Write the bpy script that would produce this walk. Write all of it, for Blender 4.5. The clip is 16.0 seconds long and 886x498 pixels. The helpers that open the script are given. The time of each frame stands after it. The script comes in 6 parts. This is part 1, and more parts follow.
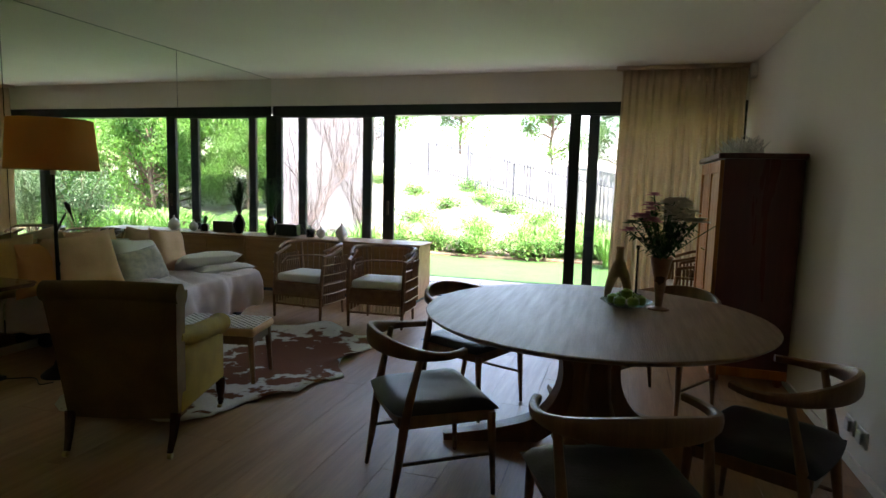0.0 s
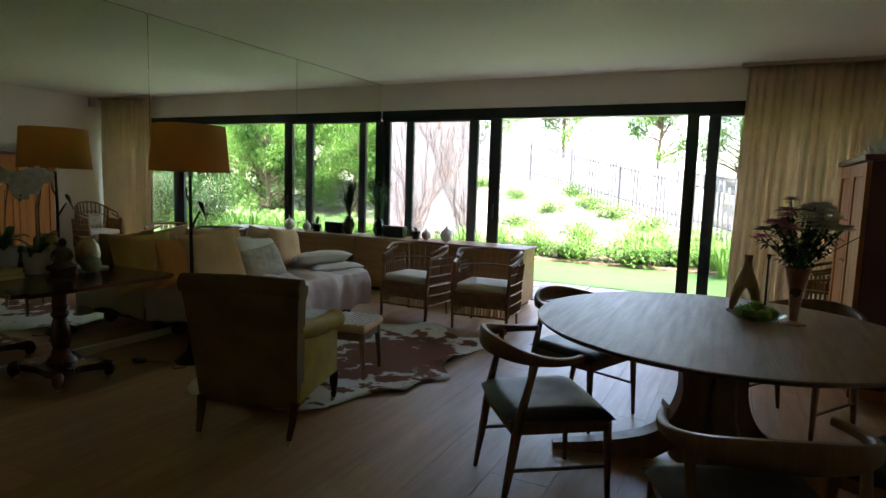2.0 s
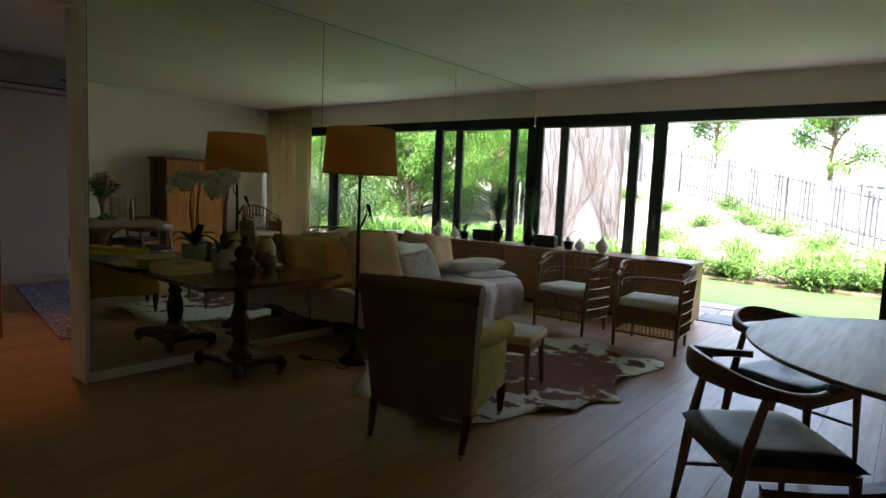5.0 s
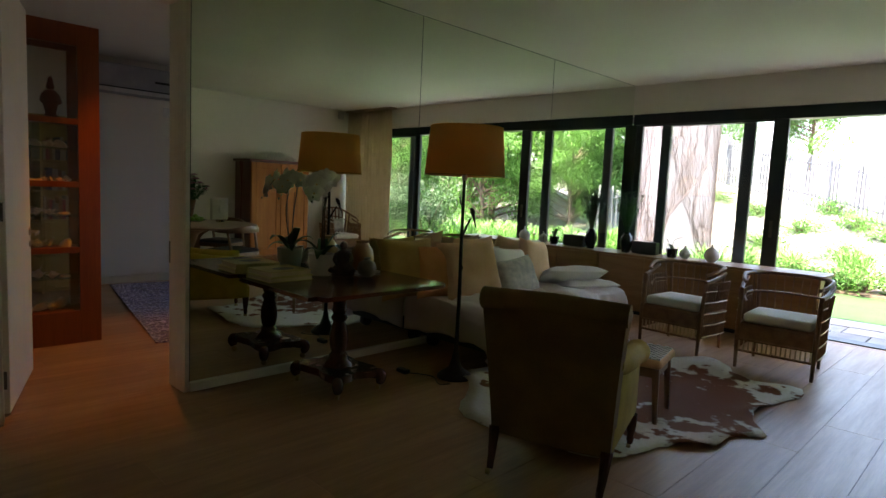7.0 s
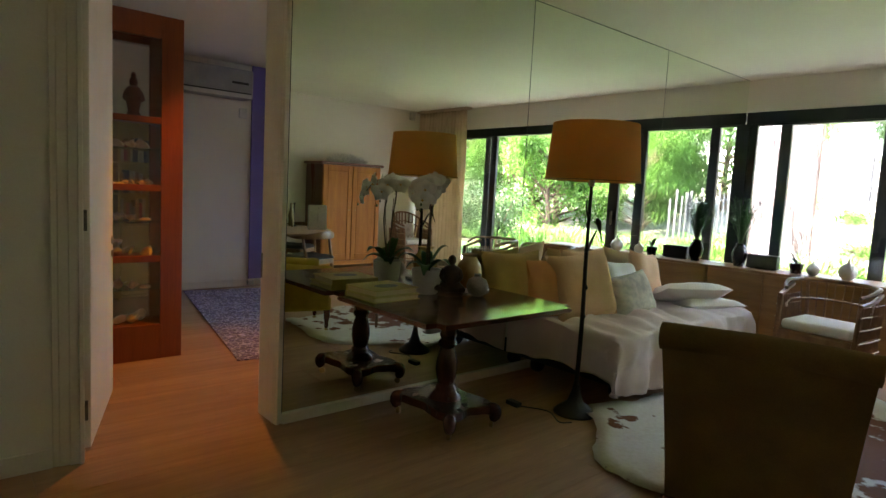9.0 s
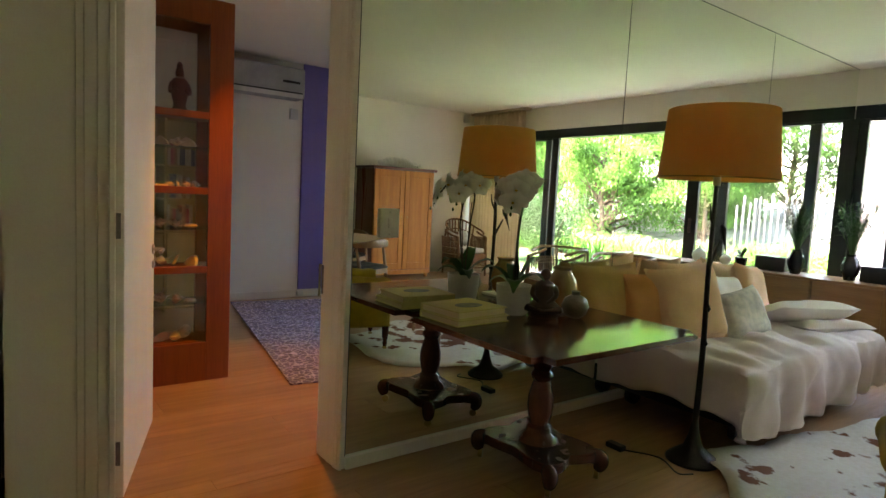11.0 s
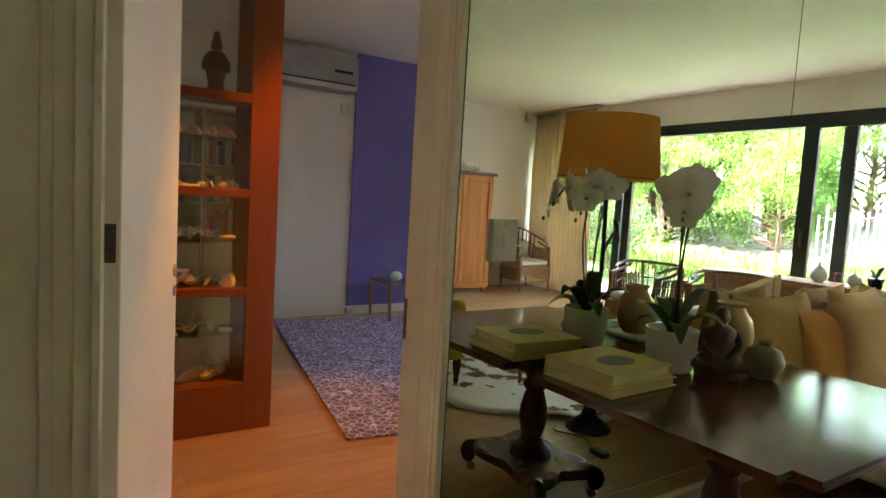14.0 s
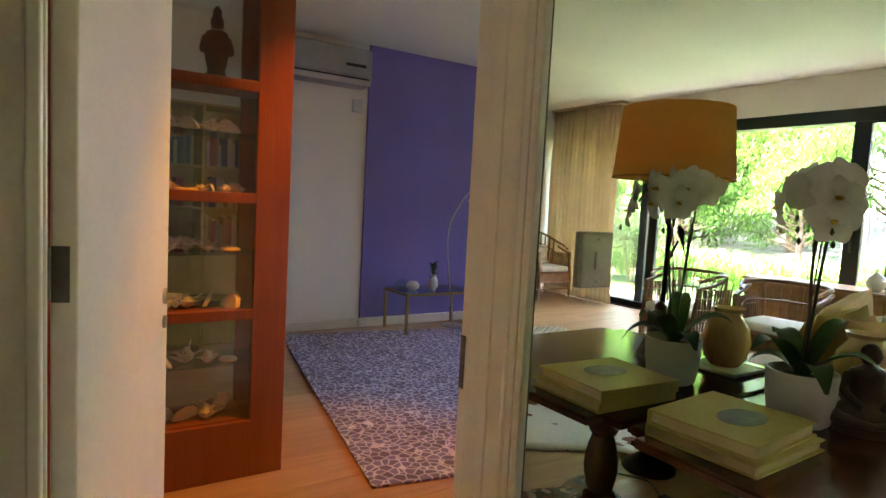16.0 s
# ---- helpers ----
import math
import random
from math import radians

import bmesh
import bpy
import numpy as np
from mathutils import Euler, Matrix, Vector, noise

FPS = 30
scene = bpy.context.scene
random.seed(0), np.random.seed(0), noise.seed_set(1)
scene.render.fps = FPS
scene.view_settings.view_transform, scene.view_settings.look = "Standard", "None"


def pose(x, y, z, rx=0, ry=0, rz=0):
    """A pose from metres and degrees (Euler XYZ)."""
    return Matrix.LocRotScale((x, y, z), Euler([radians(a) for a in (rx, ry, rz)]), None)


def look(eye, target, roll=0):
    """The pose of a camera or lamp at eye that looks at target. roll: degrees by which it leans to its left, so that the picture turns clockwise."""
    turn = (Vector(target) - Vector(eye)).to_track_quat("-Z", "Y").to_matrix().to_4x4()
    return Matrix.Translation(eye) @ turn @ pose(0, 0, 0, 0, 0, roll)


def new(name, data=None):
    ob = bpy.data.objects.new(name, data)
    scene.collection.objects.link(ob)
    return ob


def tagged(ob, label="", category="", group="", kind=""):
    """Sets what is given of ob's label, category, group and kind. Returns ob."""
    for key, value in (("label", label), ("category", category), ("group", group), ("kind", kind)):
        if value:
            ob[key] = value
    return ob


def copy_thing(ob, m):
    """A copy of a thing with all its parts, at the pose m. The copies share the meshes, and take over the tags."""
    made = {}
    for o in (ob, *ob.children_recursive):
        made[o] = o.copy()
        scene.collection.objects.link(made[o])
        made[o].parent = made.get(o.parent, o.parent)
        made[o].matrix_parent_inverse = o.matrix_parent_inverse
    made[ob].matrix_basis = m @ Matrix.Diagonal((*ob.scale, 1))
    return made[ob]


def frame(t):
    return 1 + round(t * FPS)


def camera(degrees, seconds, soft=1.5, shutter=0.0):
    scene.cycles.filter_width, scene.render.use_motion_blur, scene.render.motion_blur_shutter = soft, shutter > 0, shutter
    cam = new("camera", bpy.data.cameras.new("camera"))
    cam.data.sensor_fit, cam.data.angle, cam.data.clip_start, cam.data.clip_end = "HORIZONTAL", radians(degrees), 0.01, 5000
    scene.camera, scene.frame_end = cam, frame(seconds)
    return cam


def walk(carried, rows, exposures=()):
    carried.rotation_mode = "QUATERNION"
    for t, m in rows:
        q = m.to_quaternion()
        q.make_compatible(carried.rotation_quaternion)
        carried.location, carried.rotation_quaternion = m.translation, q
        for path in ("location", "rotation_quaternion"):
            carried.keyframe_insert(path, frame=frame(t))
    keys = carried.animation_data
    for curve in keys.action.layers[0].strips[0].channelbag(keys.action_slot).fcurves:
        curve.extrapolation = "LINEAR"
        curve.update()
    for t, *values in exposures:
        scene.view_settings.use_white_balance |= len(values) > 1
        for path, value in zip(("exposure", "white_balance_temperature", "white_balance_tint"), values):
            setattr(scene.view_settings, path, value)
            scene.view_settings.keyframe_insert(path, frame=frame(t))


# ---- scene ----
cam = camera(73.3, 16.0)
EXPO = [(0, 4.2, 6900, 19), (4, 4.0, 7050, 18), (6.5, 4.05, 7050, 19), (7.5, 4.4, 7100, 19), (9, 5.15, 7300, 21), (9.6, 5.3, 7400, 21), (12, 5.75, 7600, 22), (14, 5.82, 7700, 22), (16, 5.95, 7500, 22)]
PATH = [
    (0, (4.684, -1.650, 1.433), (4.117, 0.255, 1.212), 1.49),
    (0.5, (4.671, -1.656, 1.449), (4.017, 0.220, 1.220), 1.51),
    (1, (4.649, -1.659, 1.426), (3.920, 0.191, 1.206), 1.62),
    (1.5, (4.625, -1.663, 1.418), (3.825, 0.158, 1.201), 1.68),
    (2, (4.598, -1.657, 1.417), (3.727, 0.131, 1.201), 1.81),
    (2.5, (4.587, -1.655, 1.416), (3.655, 0.102, 1.200), 1.86),
    (3, (4.541, -1.659, 1.407), (3.562, 0.072, 1.195), 2.05),
    (3.5, (4.485, -1.661, 1.392), (3.438, 0.030, 1.183), 2.21),
    (4, (4.418, -1.651, 1.380), (3.299, -0.007, 1.175), 2.38),
    (6.5, (3.907, -1.585, 1.344), (2.555, -0.125, 1.150), 2.62),
    (7, (3.777, -1.571, 1.348), (2.386, -0.148, 1.150), 2.71),
    (7.5, (3.618, -1.573, 1.359), (2.185, -0.191, 1.161), 2.84),
    (8, (3.429, -1.587, 1.361), (1.979, -0.225, 1.158), 2.97),
    (8.5, (3.257, -1.552, 1.342), (1.786, -0.210, 1.146), 3.06),
    (9, (3.093, -1.508, 1.350), (1.588, -0.206, 1.153), 3.05),
    (9.5, (2.957, -1.475, 1.334), (1.411, -0.221, 1.136), 3.00),
    (12, (2.160, -1.272, 1.298), (0.561, -0.084, 1.125), 3.06),
    (12.5, (1.993, -1.259, 1.306), (0.388, -0.077, 1.133), 3.19),
    (13, (1.858, -1.224, 1.300), (0.245, -0.055, 1.127), 3.17),
    (13.5, (1.745, -1.145, 1.303), (0.108, -0.008, 1.133), 3.14),
    (14, (1.613, -1.088, 1.278), (-0.052, 0.008, 1.115), 3.34),
    (14.5, (1.467, -1.069, 1.308), (-0.218, -0.005, 1.141), 2.99),
    (15, (1.337, -1.082, 1.306), (-0.350, -0.022, 1.138), 3.17),
    (15.5, (1.257, -1.028, 1.280), (-0.427, 0.040, 1.125), 3.40),
    (16, (1.124, -0.973, 1.282), (-0.547, 0.115, 1.125), 3.05),
]
walk(cam, [(t, look(eye, target, roll)) for t, eye, target, roll in PATH], EXPO)


# ---- world, sun, lamps ----
sky_world = bpy.data.worlds.new("sky")
scene.world = sky_world
sky_world.use_nodes = True
sky_nodes = sky_world.node_tree.nodes
sky_tex = sky_nodes.new("ShaderNodeTexSky")
sky_tex.sky_type, sky_tex.sun_disc = "NISHITA", False
sky_tex.sun_elevation, sky_tex.sun_rotation = radians(52), radians(128)
sky_tex.dust_density = 3.0
sky_nodes["Background"].inputs[1].default_value = 0.15
sky_world.node_tree.links.new(sky_tex.outputs[0], sky_nodes["Background"].inputs[0])
sun_data = bpy.data.lights.new("sun", "SUN")
sun_data.energy, sun_data.angle, sun_data.color = 3.0, radians(0.5), (1.0, 0.95, 0.86)
sun_ob = new("sun", sun_data)
sun_ob.matrix_world = look((20 * math.sin(radians(128)), 20 * math.cos(radians(128)), 25.6), (0, 0, 0))


def lamp(name, kind, place, aim, watts, colour, size=0.1, angle=90):
    d = bpy.data.lights.new(name, kind)
    d.energy, d.color = watts, colour
    if kind == "AREA":
        d.size = size
    else:
        d.shadow_soft_size = size
    if kind == "SPOT":
        d.spot_size, d.spot_blend = radians(angle), 0.6
    ob = new(name, d)
    ob.matrix_world = look(place, aim)
    return ob


lamp("downlight_lamp", "SPOT", (-1.1, 0.15, 2.72), (-0.95, -0.15, 0), 2.5, (1.0, 0.39, 0.02), 0.04, 68)


# ---- materials ----
def mat(name, c1, c2=None, rough=0.6, scale=6.0, fine=60.0, bump=0.15, metal=0.0, stretch=(1, 1, 1), spec=0.5, sheen=0.0, trans=0.0, vary=0.0, ramp=(0.35, 0.65), sub=0.0):
    m = bpy.data.materials.new(name)
    m.use_nodes = True
    n, l = m.node_tree.nodes, m.node_tree.links
    p = n["Principled BSDF"]
    c2 = c2 or tuple(0.8 * v for v in c1)
    tc = n.new("ShaderNodeTexCoord")
    mp = n.new("ShaderNodeMapping")
    mp.inputs["Scale"].default_value = stretch
    l.new(tc.outputs["Object"], mp.inputs[0])
    big, small = n.new("ShaderNodeTexNoise"), n.new("ShaderNodeTexNoise")
    big.inputs["Scale"].default_value, big.inputs["Detail"].default_value = scale, 5
    small.inputs["Scale"].default_value, small.inputs["Detail"].default_value = fine, 6
    l.new(mp.outputs[0], big.inputs[0]), l.new(mp.outputs[0], small.inputs[0])
    cr = n.new("ShaderNodeValToRGB")
    cr.color_ramp.elements[0].position, cr.color_ramp.elements[1].position = ramp
    cr.color_ramp.elements[0].color, cr.color_ramp.elements[1].color = (*c1, 1), (*c2, 1)
    l.new(big.outputs["Fac"], cr.inputs[0])
    mx = n.new("ShaderNodeMix")
    mx.data_type, mx.blend_type = "RGBA", "OVERLAY"
    mx.inputs[0].default_value = 0.35
    l.new(cr.outputs[0], mx.inputs[6]), l.new(small.outputs["Color"], mx.inputs[7])
    bw = n.new("ShaderNodeRGBToBW")
    l.new(small.outputs["Color"], bw.inputs[0]), l.new(bw.outputs[0], mx.inputs[7])
    out = mx.outputs[2]
    if vary:
        oi, hs = n.new("ShaderNodeObjectInfo"), n.new("ShaderNodeHueSaturation")
        mr = n.new("ShaderNodeMapRange")
        mr.inputs[3].default_value, mr.inputs[4].default_value = 1 - vary, 1 + vary
        l.new(oi.outputs["Random"], mr.inputs[0]), l.new(mr.outputs[0], hs.inputs["Value"]), l.new(out, hs.inputs["Color"])
        out = hs.outputs[0]
    l.new(out, p.inputs["Base Color"])
    p.inputs["Roughness"].default_value, p.inputs["Metallic"].default_value = rough, metal
    p.inputs["Specular IOR Level"].default_value = spec
    p.inputs["Sheen Weight"].default_value = sheen
    p.inputs["Transmission Weight"].default_value = trans
    rr = n.new("ShaderNodeMapRange")
    rr.inputs[3].default_value, rr.inputs[4].default_value = max(0.02, rough - 0.1), min(1, rough + 0.1)
    l.new(big.outputs["Fac"], rr.inputs[0]), l.new(rr.outputs[0], p.inputs["Roughness"])
    if bump:
        b = n.new("ShaderNodeBump")
        b.inputs["Strength"].default_value, b.inputs["Distance"].default_value = bump, 0.01
        l.new(small.outputs["Fac"], b.inputs["Height"]), l.new(b.outputs[0], p.inputs["Normal"])
    if sub:
        tr, ms = n.new("ShaderNodeBsdfTranslucent"), n.new("ShaderNodeMixShader")
        ms.inputs[0].default_value = sub
        l.new(out, tr.inputs[0]), l.new(p.outputs[0], ms.inputs[1]), l.new(tr.outputs[0], ms.inputs[2])
        l.new(ms.outputs[0], n["Material Output"].inputs[0])
    return m


def glass_mat(name, tint, rough=0.0, thin=True):
    m = bpy.data.materials.new(name)
    m.use_nodes = True
    n, l = m.node_tree.nodes, m.node_tree.links
    n.remove(n["Principled BSDF"])
    t, g, mixer, fr = n.new("ShaderNodeBsdfTransparent"), n.new("ShaderNodeBsdfGlossy"), n.new("ShaderNodeMixShader"), n.new("ShaderNodeMath")
    facing, power = n.new("ShaderNodeLayerWeight"), n.new("ShaderNodeMath")
    facing.inputs["Blend"].default_value = 0.5
    power.operation, fr.operation = "POWER", "MULTIPLY_ADD"
    power.inputs[1].default_value, fr.inputs[1].default_value, fr.inputs[2].default_value = 5.0, 0.9, 0.045
    l.new(facing.outputs["Facing"], power.inputs[0]), l.new(power.outputs[0], fr.inputs[0])
    t.inputs[0].default_value = (*tint, 1)
    g.inputs["Roughness"].default_value = 0.02
    l.new(fr.outputs[0], mixer.inputs[0]), l.new(t.outputs[0], mixer.inputs[1]), l.new(g.outputs[0], mixer.inputs[2])
    l.new(mixer.outputs[0], n["Material Output"].inputs[0])
    return m


def wood(name, c1, c2, rough=0.4, along="y", vary=0.0, spec=0.5, bump=0.12, grain=1.0):
    st = {"x": (0.35, 5, 5), "y": (5, 0.35, 5), "z": (5, 5, 0.35)}[along]
    return mat(name, c1, c2, rough, 3.0 * grain, 22.0 * grain, bump, stretch=st, vary=vary, spec=spec, ramp=(0.3, 0.7))


M = {}
M["oak_floor"] = wood("oak_floor", (0.45, 0.245, 0.105), (0.34, 0.175, 0.07), 0.42, "y", 0.09)
M["wall"] = mat("wall_paint", (0.82, 0.775, 0.69), (0.79, 0.745, 0.66), 0.8, 1.5, 180, 0.05)
M["ceiling"] = mat("ceiling_paint", (0.86, 0.83, 0.76), (0.83, 0.80, 0.73), 0.85, 1.2, 150, 0.05)
M["gloss_white"] = mat("gloss_white_paint", (0.80, 0.74, 0.64), (0.77, 0.71, 0.61), 0.35, 3, 90, 0.008)
M["purple"] = mat("purple_paint", (0.21, 0.165, 0.46), (0.19, 0.15, 0.42), 0.8, 1.5, 150, 0.05)
M["frame"] = mat("dark_window_frame", (0.016, 0.022, 0.024), (0.02, 0.028, 0.03), 0.4, 8, 120, 0.04, spec=0.4)
M["pane"] = glass_mat("window_glass", (0.955, 0.965, 0.955))
M["shelf_glass"] = glass_mat("shelf_glass", (0.8, 0.93, 0.88))
M["mirror"] = mat("mirror_silver", (0.88, 0.925, 0.85), (0.87, 0.915, 0.84), 0.0, 1, 50, 0.0, metal=1.0)
for k in M["mirror"].node_tree.links[:]:
    if k.to_socket.name == "Roughness":
        M["mirror"].node_tree.links.remove(k)
M["mirror"].node_tree.nodes["Principled BSDF"].inputs["Roughness"].default_value = 0.004
M["joint"] = mat("dark_joint", (0.05, 0.055, 0.05), None, 0.6)
M["walnut"] = wood("chair_walnut", (0.25, 0.125, 0.05), (0.165, 0.08, 0.033), 0.38, "z", 0.08)
M["table_oak"] = wood("table_oak", (0.38, 0.24, 0.13), (0.26, 0.16, 0.085), 0.44, "y", 0, 0.5, 0.3, 2.0)
M["mahogany"] = wood("mahogany", (0.12, 0.036, 0.018), (0.07, 0.02, 0.011), 0.14, "y", 0, 0.6, 0.03)
M["mahogany_z"] = wood("mahogany_turned", (0.10, 0.033, 0.017), (0.06, 0.018, 0.010), 0.25, "z", 0, 0.5, 0.05)
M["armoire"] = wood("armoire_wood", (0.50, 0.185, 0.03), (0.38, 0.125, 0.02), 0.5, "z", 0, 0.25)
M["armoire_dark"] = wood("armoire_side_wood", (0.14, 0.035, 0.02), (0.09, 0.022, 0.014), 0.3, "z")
M["sideboard"] = wood("sideboard_wood", (0.38, 0.20, 0.075), (0.29, 0.14, 0.05), 0.42, "x", 0, 0.35)
M["orange_wood"] = wood("orange_wood", (0.30, 0.075, 0.016), (0.23, 0.052, 0.012), 0.35, "z")
M["leather"] = mat("black_leather", (0.024, 0.018, 0.020), (0.015, 0.011, 0.012), 0.42, 7, 140, 0.25, spec=0.35)
M["cane"] = mat("rattan", (0.30, 0.155, 0.07), (0.21, 0.10, 0.045), 0.45, 12, 90, 0.2, vary=0.1)
M["cane_wrap"] = mat("pale_cane_binding", (0.6, 0.45, 0.27), (0.5, 0.36, 0.2), 0.5, 12, 90, 0.15)
M["linen"] = mat("white_linen", (0.84, 0.79, 0.73), (0.79, 0.74, 0.68), 0.9, 5, 220, 0.25, sheen=0.2)
M["sheet"] = mat("rose_grey_linen", (0.76, 0.63, 0.59), (0.68, 0.54, 0.51), 0.9, 4, 200, 0.3, sheen=0.2)
M["mustard_velvet"] = mat("mustard_velvet", (0.42, 0.28, 0.015), (0.32, 0.21, 0.012), 0.85, 7, 160, 0.2)
M["olive_back"] = mat("olive_brown_velvet", (0.20, 0.12, 0.035), (0.15, 0.09, 0.028), 0.9, 6, 180, 0.2)
M["c_mustard"] = mat("mustard_cotton", (0.50, 0.31, 0.10), (0.43, 0.26, 0.08), 0.9, 6, 200, 0.25)
M["c_orange"] = mat("apricot_cotton", (0.68, 0.30, 0.10), (0.60, 0.26, 0.085), 0.9, 6, 200, 0.25)
M["c_beige"] = mat("beige_cotton", (0.78, 0.49, 0.29), (0.70, 0.43, 0.245), 0.9, 6, 200, 0.25)
M["c_grey"] = mat("pale_grey_print", (0.68, 0.61, 0.52), (0.46, 0.43, 0.38), 0.9, 16, 200, 0.25)
M["curtain"] = mat("beige_curtain", (0.74, 0.61, 0.45), (0.66, 0.54, 0.39), 0.9, 4, 200, 0.15, sub=0.5)
M["shade"] = mat("amber_lampshade", (0.95, 0.60, 0.235), (0.92, 0.56, 0.21), 0.85, 3, 240, 0.1, sub=0.68)
M["iron"] = mat("dark_bronze", (0.03, 0.025, 0.022), (0.02, 0.017, 0.015), 0.45, 12, 80, 0.3, metal=0.6)
M["brass"] = mat("brass", (0.45, 0.30, 0.12), None, 0.3, 10, 80, 0.05, metal=1)
M["steel"] = mat("brushed_steel", (0.55, 0.54, 0.52), None, 0.3, 10, 120, 0.05, metal=1)
M["dull_plate"] = mat("tarnished_plate", (0.16, 0.15, 0.13), (0.11, 0.10, 0.09), 0.45, 20, 100, 0.1, metal=0.7)
M["pot"] = mat("white_ceramic", (0.72, 0.70, 0.66), (0.68, 0.66, 0.62), 0.45, 6, 60, 0.05)
M["black_pot"] = mat("black_glazed_pot", (0.015, 0.018, 0.02), None, 0.25, 6, 60, 0.05)
M["leaf"] = mat("dark_leaf", (0.035, 0.11, 0.025), (0.02, 0.07, 0.02), 0.4, 8, 60, 0.15, sub=0.15)
M["petal"] = mat("white_petal", (0.86, 0.85, 0.80), (0.80, 0.78, 0.70), 0.6, 12, 60, 0.1, sub=0.25)
M["petal_heart"] = mat("yellow_heart", (0.7, 0.45, 0.05), None, 0.6)
M["stem"] = mat("brown_stem", (0.05, 0.045, 0.02), None, 0.6)
M["marble"] = mat("honey_onyx", (0.78, 0.58, 0.30), (0.36, 0.16, 0.05), 0.18, 5, 30, 0.02, stretch=(1, 1, 0.35))
M["bronze"] = mat("dark_carved_statue", (0.115, 0.066, 0.038), (0.06, 0.034, 0.02), 0.45, 20, 80, 0.3)
M["stone_jar"] = mat("stone_jar", (0.26, 0.24, 0.17), (0.18, 0.17, 0.12), 0.5, 20, 90, 0.2)
M["book_cover"] = mat("olive_book_cover", (0.56, 0.46, 0.15), (0.52, 0.42, 0.13), 0.45, 6, 90, 0.05)
M["book_disc"] = mat("grey_printed_oval", (0.19, 0.19, 0.17), (0.11, 0.11, 0.10), 0.5, 30, 90, 0.0)
M["paper"] = mat("book_paper", (0.72, 0.60, 0.36), (0.66, 0.53, 0.30), 0.8, 4, 60, 0.3, stretch=(1, 1, 30))
M["plastic_white"] = mat("white_plastic", (0.72, 0.71, 0.67), None, 0.4, 6, 90, 0.02)
M["plastic_grey"] = mat("grey_plastic", (0.42, 0.42, 0.43), None, 0.45, 6, 90, 0.02)
M["plastic_black"] = mat("black_plastic", (0.02, 0.02, 0.02), None, 0.4)
M["apple"] = mat("green_apple", (0.20, 0.36, 0.04), (0.28, 0.42, 0.07), 0.3, 10, 60, 0.05)
M["vase_wood"] = wood("vase_wood", (0.40, 0.26, 0.12), (0.28, 0.17, 0.07), 0.4, "z")
M["vase_metal"] = mat("copper_vase", (0.36, 0.20, 0.13), None, 0.3, 8, 60, 0.05, metal=0.7)
M["fl_pink"] = mat("pink_petals", (0.55, 0.22, 0.32), (0.42, 0.14, 0.24), 0.7, 20, 60, 0.1, sub=0.2)
M["fl_white"] = mat("cream_petals", (0.74, 0.70, 0.56), (0.66, 0.62, 0.46), 0.7, 20, 60, 0.1, sub=0.2)
M["coral"] = mat("white_coral", (0.78, 0.77, 0.72), None, 0.8, 14, 80, 0.2)
M["shell"] = mat("sea_shell", (0.86, 0.72, 0.56), (0.74, 0.52, 0.36), 0.5, 18, 90, 0.2, vary=0.2)
M["red_figure"] = mat("red_carved_wood", (0.15, 0.02, 0.01), (0.09, 0.012, 0.008), 0.4, 14, 80, 0.2)
M["olive_case"] = wood("olive_bookcase", (0.48, 0.34, 0.10), (0.38, 0.27, 0.08), 0.5, "z")
M["concrete"] = mat("grey_render", (0.36, 0.35, 0.36), (0.28, 0.27, 0.28), 0.9, 1.2, 40, 0.3)
M["slate"] = mat("slate_paving", (0.30, 0.285, 0.26), (0.22, 0.21, 0.195), 0.7, 3, 40, 0.4, vary=0.2)
M["lawn"] = mat("lawn", (0.016, 0.070, 0.005), (0.011, 0.052, 0.004), 0.9, 2.0, 60, 0.6)
M["hill"] = mat("dry_hill", (0.17, 0.165, 0.145), (0.05, 0.068, 0.03), 0.9, 2.6, 14, 0.9, ramp=(0.5, 0.68))
# dark bluish colour stands in for the house's shade on this wall
M["wall_render"] = mat("shaded_garden_wall", (0.11, 0.11, 0.13), (0.08, 0.08, 0.096), 0.9, 1.2, 40, 0.4)
M["soil"] = mat("soil", (0.10, 0.07, 0.045), (0.06, 0.045, 0.03), 0.95, 4, 50, 0.6)
M["foliage"] = mat("bright_foliage", (0.105, 0.235, 0.042), (0.045, 0.13, 0.025), 0.5, 2.2, 30, 0.1, sub=0.55)
M["foliage_dark"] = mat("dark_foliage", (0.03, 0.085, 0.022), (0.02, 0.055, 0.016), 0.5, 1.5, 30, 0.1, sub=0.25)
M["grass_blade"] = mat("strap_leaf", (0.10, 0.24, 0.04), (0.06, 0.16, 0.025), 0.5, 2, 30, 0.1, sub=0.35)
M["bark"] = mat("bark", (0.13, 0.09, 0.06), (0.08, 0.055, 0.04), 0.9, 6, 40, 0.6)
M["twig"] = mat("bare_vine", (0.075, 0.06, 0.06), (0.05, 0.04, 0.042), 0.9, 6, 40, 0.3)
# white paint darkened to grey: the shade on the palings is in the colour
M["fence"] = mat("shaded_fence_paint", (0.10, 0.105, 0.115), (0.085, 0.09, 0.10), 0.6)


# ---- mesh helpers ----
def thing(name, label, category, place=(0, 0, 0), turn=0, group="", kind=""):
    ob = new(name)
    ob.matrix_world = pose(*place, 0, 0, turn)
    return tagged(ob, label, category, group, kind)


